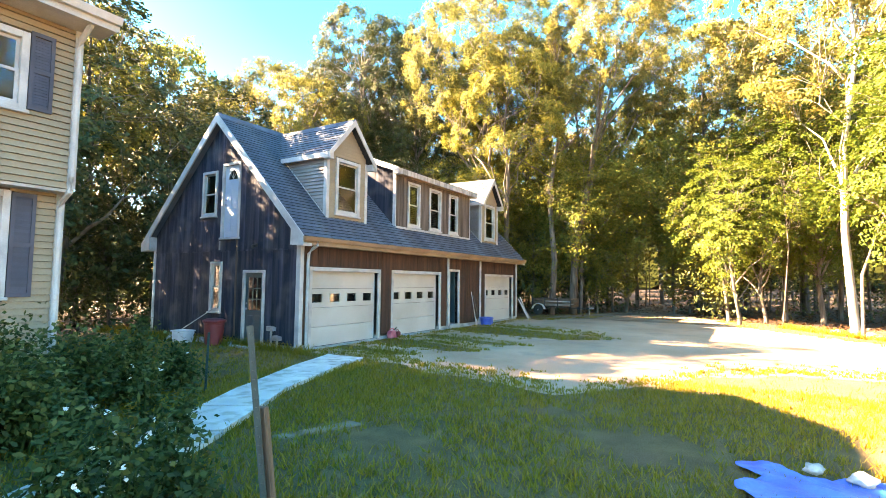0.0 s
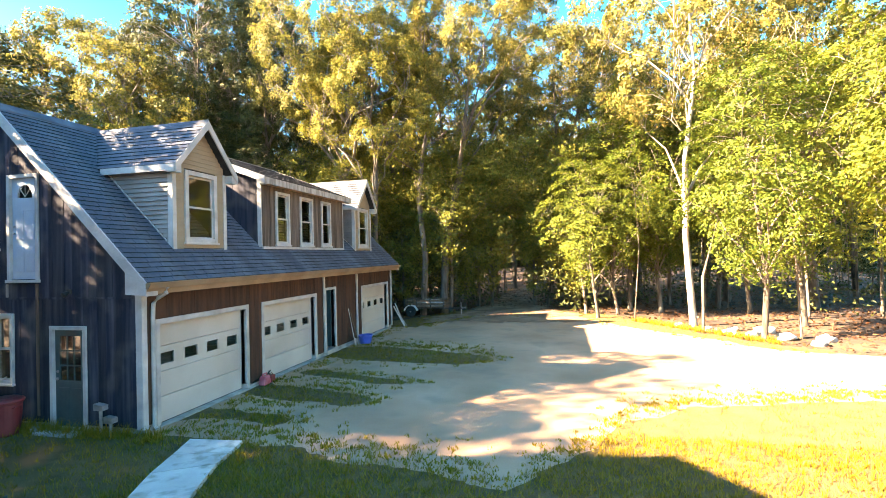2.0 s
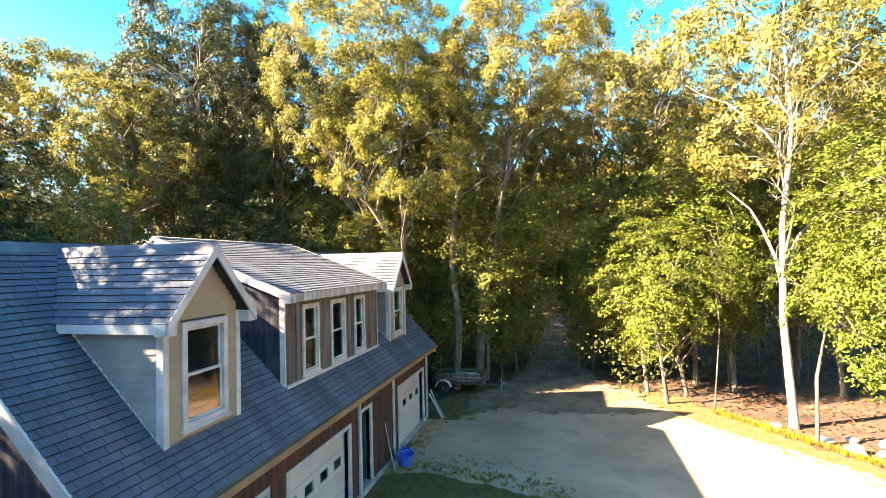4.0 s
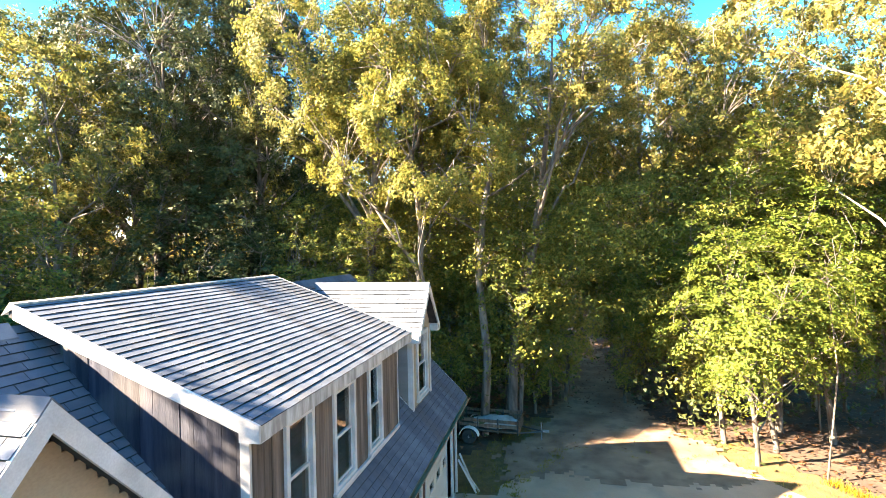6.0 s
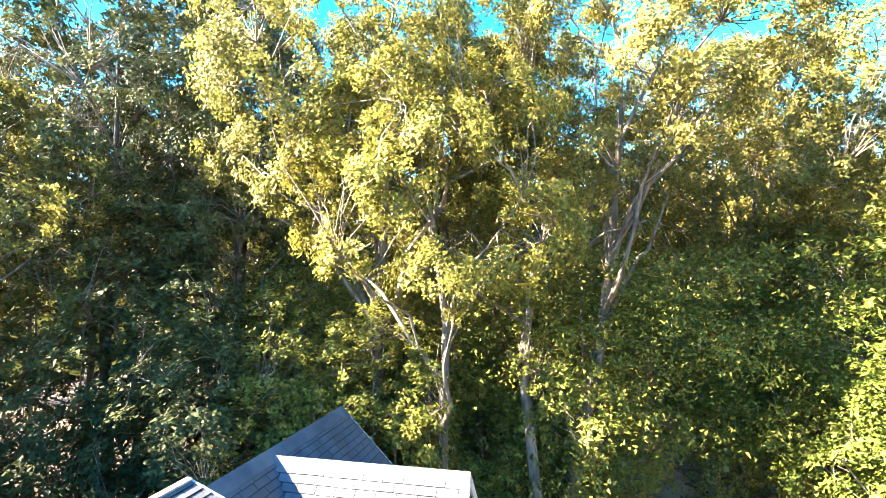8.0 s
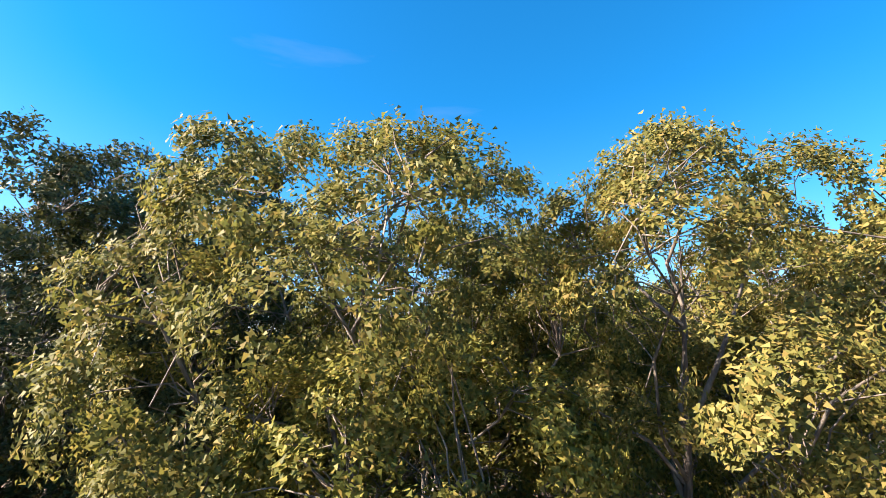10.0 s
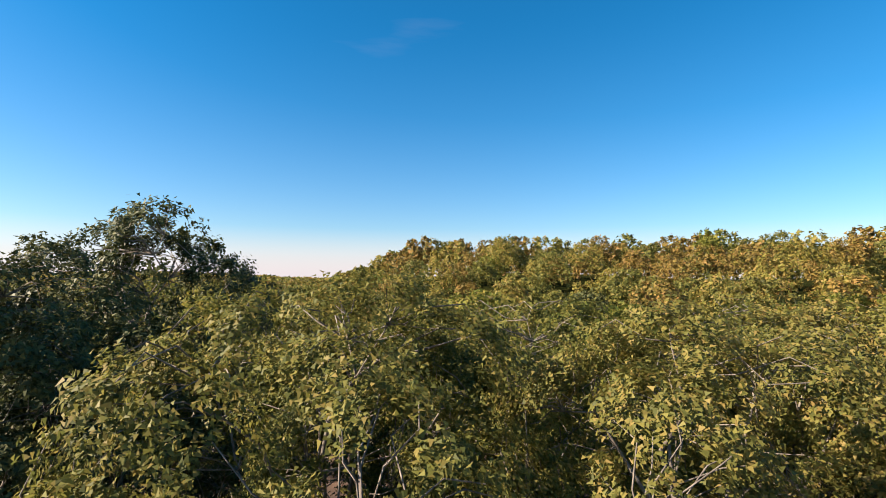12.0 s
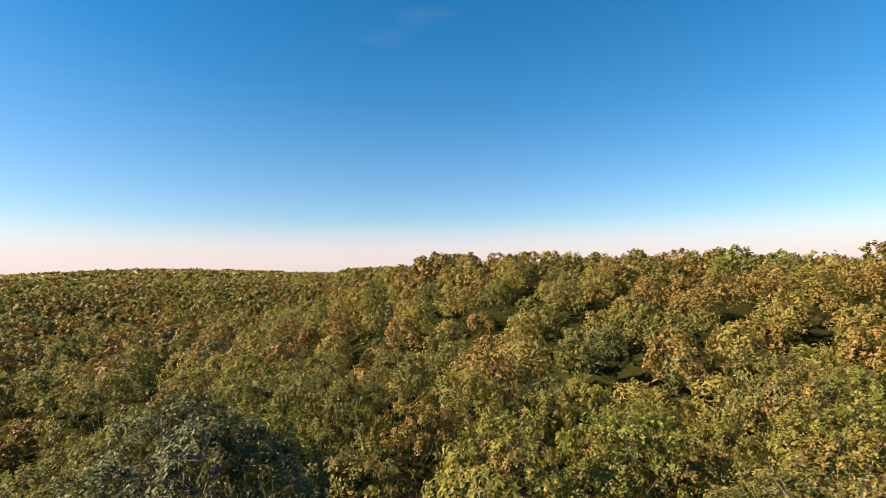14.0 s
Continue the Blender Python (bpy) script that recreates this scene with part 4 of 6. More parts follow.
part("fascia", boxed(S_EAVE_X, S_EAVE_X + 0.025, SY0 - 0.22, SY1 + 0.22, S_EAVE_Z - 0.20, S_EAVE_Z - 0.012), M["grey_plank"], shed, "weathered fascia board")
part("soffit", boxed(SX + 0.03, S_EAVE_X, SY0, SY1, S_EAVE_Z - 0.19, S_EAVE_Z - 0.17), M["orange_soffit"], shed)
part("flashing", boxed(SX + 0.02, SX + 0.07, SY0, SY1, BASE - SX - 0.03, BASE - SX + 0.045), M["white_trim"], shed)

# ------------------------------------------------------------------ the house
house = thing("house", "two-storey tan clapboard house with an overhanging upper floor", "house")
HX, HUX, HY, HY1, HD = 0.76, 1.08, -5.69, -16.4, 8.0
LWIN = (-7.34, -6.46, 1.66, 3.05)
UWIN = (-7.34, -6.46, 4.38, 5.35)
columns("wall_core", M["interior"], house, "y", HY1, HY - 0.02, 99, lambda u: 0.3, lambda u: 3.22, [LWIN], HX - 0.15, 0.13, gap=0)
columns("wall_core", M["interior"], house, "y", HY1, HY - 0.02, 99, lambda u: 3.22, lambda u: 5.80, [UWIN], HUX - 0.15, 0.13, gap=0)
part("wall", boxed(HUX - HD, HX - 0.02, HY - 0.14, HY, 0.3, 5.80), M["tan_siding"], house)
part("wall", boxed(HUX - HD, HX - 0.02, HY1 - 0.14, HY1, 0.3, 5.80), M["tan_siding"], house)
part("wall", boxed(HUX - HD, HUX - HD + 0.14, HY1, HY - 0.14, 0.3, 5.80), M["tan_siding"], house)
part("wall", boxed(HX - 0.02, HUX - 0.02, HY - 0.14, HY, 3.24, 5.80), M["tan_siding"], house)
part("foundation", boxed(HUX - HD + 0.03, HX - 0.03, HY1, HY - 0.03, -0.3, 0.3), M["concrete"], house)
part("jetty_soffit", boxed(HX - 0.1, HUX, HY1, HY, 3.19, 3.235), M["white_trim"], house)


def clapboards(x, z0, z1, hole):
    z = z0
    while z < z1 - 0.02:
        t = z + 0.102
        spans = [(HY1, HY - 0.10)]
        if t > hole[2] - 0.1 and z < hole[3] + 0.1:
            spans = [(HY1, hole[0] - 0.09), (hole[1] + 0.09, HY - 0.10)]
        for a, b in spans:
            bm = bmesh.new()
            prism(bm, [(x - 0.02, z + 0.005), (x + 0.030, z + 0.005), (x - 0.002, min(t, z1)), (x - 0.02, min(t, z1))], "y", a, b)
            part("clapboard", bm, M["tan_siding"], house)
        z = t


clapboards(HX, 0.28, 3.19, LWIN)
clapboards(HUX, 3.24, 5.76, UWIN)
part("corner_board", boxed(HX - 0.02, HX + 0.03, HY - 0.10, HY + 0.012, 0.28, 3.19), M["white_trim"], house)
part("corner_board", boxed(HUX - 0.02, HUX + 0.03, HY - 0.10, HY + 0.012, 3.24, 5.76), M["white_trim"], house)
sash_window(house, pose(HX + 0.012, LWIN[0], LWIN[2], 0, 0, 90), LWIN[1] - LWIN[0], LWIN[3] - LWIN[2])
sash_window(house, pose(HUX + 0.012, UWIN[0], UWIN[2], 0, 0, 90), UWIN[1] - UWIN[0], UWIN[3] - UWIN[2])


def shutter(x, y0, z0, z1):
    bm = bmesh.new()
    for a, b, c, e in ((0, 0.05, z0, z1), (0.25, 0.30, z0, z1), (0.05, 0.25, z0, z0 + 0.06), (0.05, 0.25, z1 - 0.06, z1), (0.05, 0.25, (z0 + z1) / 2 - 0.03, (z0 + z1) / 2 + 0.03)):
        box(bm, x + 0.015, x + 0.05, y0 + a, y0 + b, c, e)
    frame_ob = part("shutter", bm, M["shutter"], house, "dark slate-blue louvred shutter")
    z = z0 + 0.06
    while z < z1 - 0.08:
        bm = bmesh.new()
        prism(bm, [(x + 0.018, z), (x + 0.04, z), (x + 0.03, z + 0.05), (x + 0.018, z + 0.05)], "y", y0 + 0.05, y0 + 0.25)
        part("louvre", bm, M["shutter"], frame_ob)
        z += 0.045


shutter(HX, LWIN[1] + 0.11, LWIN[2] - 0.08, LWIN[3] + 0.08)
shutter(HUX, UWIN[1] + 0.11, UWIN[2] - 0.05, 5.50)
shutter(HX, LWIN[0] - 0.41, LWIN[2] - 0.08, LWIN[3] + 0.08)
bm = bmesh.new()
tube(bm, [(HUX + 0.49, HY - 0.06, 5.88), (HUX + 0.40, HY - 0.06, 5.76), (HUX + 0.14, HY - 0.06, 5.60), (HUX + 0.075, HY - 0.06, 5.45), (HUX + 0.075, HY - 0.06, 3.42), (HUX + 0.03, HY - 0.06, 3.20), (HX + 0.12, HY - 0.06, 3.08), (HX + 0.075, HY - 0.06, 2.95), (HX + 0.075, HY - 0.06, 0.2)], [0.045] * 9, 8)
part("downspout", bm, M["white_trim"], house, "white downspout")
HRX, HRZ, HEX, HEZ = HUX - HD / 2, 8.10, HUX + 0.50, 6.00
bm = bmesh.new()
prism(bm, [(HEX, HEZ), (HRX, HRZ), (2 * HRX - HEX, HEZ), (2 * HRX - HEX, HEZ - 0.16), (HRX, HRZ - 0.18), (HEX, HEZ - 0.16)], "y", HY1 - 0.3, HY + 0.28)
house_roof = part("roof", bm, M["shingle"], house, "grey shingle roof")
hs = Vector((HRX - HEX, 0, HRZ - HEZ))
shingle_rows(house_roof, (HEX + 0.02, HY1 - 0.3, HEZ - 0.01 + 0.004), (0, 1, 0), hs, HY + 0.28 - HY1 + 0.3, hs.length, M["shingle"])
for y0, y1 in ((HY + 0.26, HY + 0.30), (HY1 - 0.34, HY1 - 0.30)):
    bm = bmesh.new()
    prism(bm, [(HEX + 0.01, HEZ + 0.012), (HRX, HRZ + 0.012), (2 * HRX - HEX - 0.01, HEZ + 0.012), (2 * HRX - HEX - 0.01, HEZ - 0.22), (HRX, HRZ - 0.25), (HEX + 0.01, HEZ - 0.22)], "y", y0, y1)
    part("rake_board", bm, M["white_trim"], house)
bm = bmesh.new()
prism(bm, [(HUX - HD + 0.01, 5.80), (HUX - 0.01, 5.80), (HRX, HRZ - 0.2)], "y", HY - 0.10, HY - 0.004)
prism(bm, [(HUX - HD + 0.01, 5.80), (HUX - 0.01, 5.80), (HRX, HRZ - 0.2)], "y", HY1 - 0.10, HY1 - 0.004)
part("gable", bm, M["tan_siding"], house)
part("soffit", boxed(HUX, HEX, HY1 - 0.3, HY + 0.26, HEZ - 0.24, HEZ - 0.20), M["white_trim"], house)
part("fascia", boxed(HEX, HEX + 0.025, HY1 - 0.3, HY + 0.26, HEZ - 0.24, HEZ - 0.02), M["white_trim"], house)
bm = bmesh.new()
prism(bm, [(HEX + 0.028, HEZ - 0.03), (HEX + 0.028, HEZ - 0.14), (HEX + 0.10, HEZ - 0.14), (HEX + 0.145, HEZ - 0.03), (HEX + 0.13, HEZ - 0.03), (HEX + 0.09, HEZ - 0.125), (HEX + 0.04, HEZ - 0.125), (HEX + 0.04, HEZ - 0.03)], "y", HY1 - 0.3, HY + 0.29)
part("gutter", bm, M["white_trim"], house)

# ------------------------------------------------------------------ trees
def limb(bm, rng, start, end, r0, r1, steps=4, bend=0.12, sides=5):
    start, end = np.array(start, float), np.array(end, float)
    size = np.linalg.norm(end - start)
    pts = [start + (end - start) * t + rng.normal(0, bend * size * 0.35, 3) * (0 if i in (0, steps) else 1) + np.array([0, 0, 0.10 * size * math.sin(math.pi * t)]) for i, t in enumerate(np.linspace(0, 1, steps + 1))]
    tube(bm, pts, list(np.linspace(r0, r1, steps + 1)), sides, caps=False)
    return pts


def crown_frame(rng, radius, low, tall, lobes, per, down=1.75):
    """The lobes of a crown (centre, size) and the tufts on their outer sides: an uneven dome of many rounded heads."""
    half, mid = (tall - low) / 2, (tall + low) / 2
    heads, tufts, owner = [], [], []
    for i in range(lobes):
        h = 1 - down * (i + 0.5) / lobes
        a = i * 2.39996 + rng.uniform(-0.5, 0.5)
        s = math.sqrt(max(0.0, 1 - h * h))
        far = rng.uniform(0.56, 0.76)
        heads.append((s * math.cos(a) * radius * far, s * math.sin(a) * radius * far, mid + min(h, 0.80) * half * rng.uniform(0.66, 0.86), radius * rng.uniform(0.26, 0.40)))
    heads = np.array(heads)
    for i, (x, y, z, r) in enumerate(heads):
        out = np.array([x, y, (z - mid) * 0.8])
        out = out / max(1e-6, np.linalg.norm(out))
        made = 0
        for _ in range(per * 4):
            w = rng.normal(0, 1, 3)
            w = w / np.linalg.norm(w) + 0.55 * out + np.array([0, 0, 0.2])
            w /= np.linalg.norm(w)
            at = np.array([x, y, z]) + w * r * rng.uniform(0.78, 1.0) * np.array([1, 1, 0.85])
            buried = np.linalg.norm(heads[:, :3] - at, axis=1) < heads[:, 3] * 0.72
            buried[i] = False
            if buried.any():
                continue
            tufts.append(at)
            owner.append(i)
            made += 1
            if made == per:
                break
    tufts = np.array(tufts)
    grow = tall - 0.25 - tufts[:, 2].max()
    tufts[:, 2] += grow * (tufts[:, 2] - low) / (tufts[:, 2].max() - low)
    heads[:, 2] += grow * (heads[:, 2] - low) / (heads[:, 2].max() - low) * 0.8
    return heads, tufts, np.array(owner)


def inner_leaves(rng, heads, low, count):
    """Bunched leaves deep inside the heads, which close the crown against the light."""
    pick = rng.randint(0, len(heads), count)
    way = rng.normal(0, 1, (count, 3))
    way /= np.linalg.norm(way, axis=1, keepdims=True)
    return heads[pick, :3] * np.array([0.9, 0.9, 1]) - np.array([0, 0, 0.25]) + way * (heads[pick, 3] * rng.uniform(0, 1, count) ** 0.5 * 0.62)[:, None]


def crown_sprays(rng, radius, low, tall, count, gap, holes):
    """Where the leafy sprays of a crown hang: an uneven dome with lobes, several tops and gaps that let the sky through."""
    ph = rng.uniform(0, 6.28, 8)
    pts = np.zeros((0, 3))
    for _ in range(count * 40):
        t, a = rng.uniform(0, 1) ** 0.62, rng.uniform(0, 2 * math.pi)
        dome = min(1.0, t / 0.45) ** 0.6 * math.sqrt(max(0.0, 1 - max(0.0, (t - 0.45) / 0.55) ** 2.6))
        lobe = 0.80 + 0.15 * math.sin(3 * a + ph[0] + 5 * t) + 0.11 * math.sin(5 * a + ph[1] - 4 * t)
        r = radius * dome * lobe * rng.uniform(0.05, 1) ** 0.45
        x, y = r * math.cos(a), r * math.sin(a)
        z = low + t * (tall - low) * (0.94 + 0.06 * math.sin(1.5 * x + ph[2]) * math.sin(1.4 * y + ph[3]))
        if math.sin(1.25 * x + ph[4]) + math.sin(1.15 * y + ph[5]) + math.sin(1.3 * z + ph[6]) > holes:
            continue
        p = np.array([x, y, z])
        if len(pts) and (np.linalg.norm((pts - p) * np.array([1, 1, 1.5]), axis=1) < gap).any():
            continue
        pts = np.vstack([pts, p])
        if len(pts) == count:
            break
    return pts


def spray_leaves(rng, centres, out, per, size, flat, lift):
    """Leaves of flat, slightly domed sprays that face out and, by lift, upwards: where they sit and which way they face."""
    n = len(centres)
    out = out / (np.linalg.norm(out, axis=1, keepdims=True) + 1e-6)
    up = np.array([0, 0, lift]) + 0.75 * out + rng.normal(0, 0.24, (n, 3))
    up /= np.linalg.norm(up, axis=1, keepdims=True)
    e1 = np.cross(up, np.array([0.3, 1.0, 0.1]))
    e1 /= np.linalg.norm(e1, axis=1, keepdims=True)
    e2 = np.cross(up, e1)
    wide = size * rng.uniform(0.6, 1.25, n)
    pick = rng.choice(n, n * per, p=wide ** 2 / (wide ** 2).sum())
    m, s = len(pick), wide[pick]
    far, a = np.sqrt(rng.uniform(0, 1, m)), rng.uniform(0, 2 * np.pi, m)
    edge = 0.78 + 0.22 * np.sin(3 * a + pick) * np.cos(2 * a + 1.7 * pick)
    at = centres[pick] + e1[pick] * (s * far * edge * np.cos(a))[:, None] + e2[pick] * (s * far * edge * np.sin(a))[:, None] + up[pick] * (s * flat * rng.normal(0, 1, m))[:, None]
    at[:, 2] -= 0.28 * s * far ** 2
    return at, up[pick] * 0.9 + out[pick] * 0.3


def tree_template(seed, tall, low, radius, sprays, per, leaf, trunk_r, bark, foliage, label, size=0.62, gap=0.8, flat=0.17, holes=0.9, sides=8, lean=(0.0, 0.0), heads=11, lobes=0):
    """One tree as trunk, limbs and twigs, and a crown of flat leafy sprays that the twigs carry. It stands at the origin."""
    rng = np.random.RandomState(seed)
    tree = thing("tree", label, "tree", "trees of the wood")
    if lobes:
        rounds, tufts, owner = crown_frame(rng, radius, low, tall, lobes, sprays // lobes)
        way, lift = tufts - rounds[owner, :3], 0.35
    else:
        tufts = crown_sprays(rng, radius, low, tall, sprays, gap, holes)
        way, lift = tufts - np.array([0, 0, (low + tall) / 2 - 1.0]), 1.0
    tufts = tufts + np.array([lean[0], lean[1], 0.0])
    bm = bmesh.new()
    top = np.array([rng.normal(0, 0.3) + 0.8 * lean[0], rng.normal(0, 0.3) + 0.8 * lean[1], tall * 0.86])
    spine = [np.array([0, 0, -0.4]), np.array([0, 0, 0.3])]
    for t in (0.2, 0.4, 0.6, 0.8, 1.0):
        spine.append(np.array([top[0] * t + rng.normal(0, 0.16), top[1] * t + rng.normal(0, 0.16), 0.3 + (top[2] - 0.3) * t]))
    tube(bm, spine, [trunk_r * s for s in (1.35, 1.05, 0.86, 0.72, 0.52, 0.30, 0.06)], sides, caps=False)

    def on_spine(z):
        for a, b in zip(spine, spine[1:]):
            if a[2] <= z <= b[2]:
                return a + (b - a) * (z - a[2]) / (b[2] - a[2])
        return spine[-1]
    part("trunk", bm, M[bark], tree, smooth=True)
    bm = bmesh.new()
    # limbs reach for the sprays that lie farthest from one another
    chosen = [int(np.argmax(tufts[:, 2]))]
    for _ in range(heads - 1):
        chosen.append(int(np.argmax(np.min(np.linalg.norm(tufts[:, None] - tufts[chosen][None], axis=2), axis=1))))
    joints = [np.array(p) for p in spine if p[2] > low * 0.8]
    for c in tufts[chosen]:
        reach_ = math.hypot(c[0], c[1])
        base = on_spine(float(np.clip(c[2] - 0.85 * reach_ - rng.uniform(0.2, 1.8), low * 0.62, tall * 0.8)))
        thick = trunk_r * rng.uniform(0.34, 0.55) * (1.2 - base[2] / tall)
        pts = limb(bm, rng, base, c * np.array([0.92, 0.92, 1]) - np.array([0, 0, 0.2]), thick, thick * 0.25, 5 if sides > 5 else 3, 0.10, 6 if sides > 5 else 3)
        joints += pts[2:]
    joints = np.array(joints)
    twigs = tufts[::2] if lobes else tufts
    for c in twigs[::1 if sides > 5 else 3]:
        near_ = np.linalg.norm((joints - c) * np.array([1, 1, 0.8]), axis=1) + 0.8 * (joints[:, 2] > c[2])
        limb(bm, rng, joints[int(np.argmin(near_))], c - np.array([0, 0, 0.08]), trunk_r * 0.075, 0.010, 3 if sides > 5 else 1, 0.22, 4 if sides > 5 else 3)
    part("branchwork", bm, M["limb_bark" if bark == "bark" and sides > 5 else bark], tree, smooth=True)
    pts, out = spray_leaves(rng, tufts, way, per, size, flat, lift)
    corners = leaf_corners(rng, pts, leaf, leaf * 0.62, 0.5, 0.5, out, True)
    quads("crown", corners, len(corners) // 3, M[foliage], tree, per=3)
    return tree


OAK = "tall oak with a yellowing olive-green crown"
GREEN = "leafy green tree at the wood's edge"
MAPLE = "young maple with bright yellow-green sprays of leaves"
WOOD = "oak in the wood with an olive-green crown"
TREES = {
    "oak_a": tree_template(11, 21.0, 7.5, 5.5, 560, 52, 0.175, 0.24, "bark", "leaf_oak", OAK, 0.44, flat=0.34, lobes=30),
    "oak_b": tree_template(12, 20.5, 7.5, 5.2, 520, 52, 0.175, 0.22, "bark", "leaf_oak", OAK, 0.44, flat=0.34, lobes=28),
    "oak_c": tree_template(13, 21.4, 10.2, 5.8, 684, 108, 0.120, 0.27, "bark", "leaf_oak", "spreading oak with pale limbs and olive leaves", 0.42, flat=0.34, heads=14, lobes=36),
    "oak_e": tree_template(26, 20.8, 11.4, 5.0, 550, 120, 0.112, 0.24, "bark", "leaf_oak", OAK, 0.42, flat=0.34, heads=13, lobes=22, lean=(-2.5, 1.0)),
    "oak_d": tree_template(24, 16.6, 8.4, 4.2, 460, 104, 0.122, 0.21, "bark", "leaf_gold", "rounded oak with a golden-green crown behind the garage", 0.40, flat=0.34, lobes=24),
    "green_a": tree_template(14, 17.0, 3.4, 4.2, 330, 50, 0.200, 0.18, "bark", "leaf_green", GREEN, holes=1.3),
    "green_b": tree_template(15, 13.0, 1.4, 3.8, 290, 50, 0.200, 0.13, "bark", "leaf_green", GREEN, holes=1.4),
    "green_d": tree_template(27, 13.0, 0.8, 3.6, 240, 64, 0.200, 0.15, "bark", "leaf_dark", "dense dark green tree behind the garage", holes=2.2),
    "maple": tree_template(16, 10.0, 2.0, 3.4, 170, 96, 0.138, 0.10, "bark", "leaf_bright", MAPLE, 0.72, 0.85, 0.09, 1.2),
    "maple_b": tree_template(17, 12.5, 2.2, 3.8, 210, 96, 0.140, 0.12, "bark", "leaf_bright", MAPLE, 0.76, 0.9, 0.09, 1.2),
    "big_pale": tree_template(18, 21.5, 7.5, 5.6, 430, 46, 0.180, 0.155, "pale_bark", "leaf_oak", "tall tree with a thick pale sunlit trunk", 0.46, flat=0.30, sides=12, heads=10, lobes=26),
    "dark": tree_template(19, 23.8, 7.0, 5.2, 880, 56, 0.165, 0.28, "bark", "leaf_dark", "tall dark green tree standing above the canopy", 0.42, flat=0.34, lobes=44),
    "mid_a": tree_template(21, 20.5, 10.0, 5.0, 290, 30, 0.280, 0.20, "bark", "leaf_oak", WOOD, 0.50, flat=0.34, sides=5, lobes=20),
    "mid_b": tree_template(22, 19.5, 9.5, 4.7, 270, 30, 0.280, 0.20, "grey_bark", "leaf_olive", "brownish olive oak in the wood", 0.50, flat=0.34, sides=5, lobes=19),
    "mid_c": tree_template(23, 20.0, 9.5, 4.8, 280, 30, 0.280, 0.20, "bark", "leaf_green", "green tree in the wood", 0.50, flat=0.34, sides=5, lobes=20),
    "mid_d": tree_template(25, 19.0, 9.5, 4.6, 270, 30, 0.280, 0.20, "bark", "leaf_gold", "golden-green oak in the wood", 0.50, flat=0.34, sides=5, lobes=19),
}
USED = set()


def plant(kind, x, y, size=1.0, turn=None, wide=None):
    """A tree of a kind at x, y; the first stands as built, later ones are copies."""
    turn = random.uniform(0, 360) if turn is None else turn
    wide = size * random.uniform(0.82, 0.98) if wide is None else wide
    ob = TREES[kind]
    m = Matrix.Translation((x, y, float(land(x, y)))) @ Euler((0, 0, radians(turn))).to_matrix().to_4x4()
    if kind in USED:
        ob = copy_thing(ob, m)
    else:
        USED.add(kind)
        ob.matrix_basis = m
    ob.scale = (wide, wide, size)
    return ob


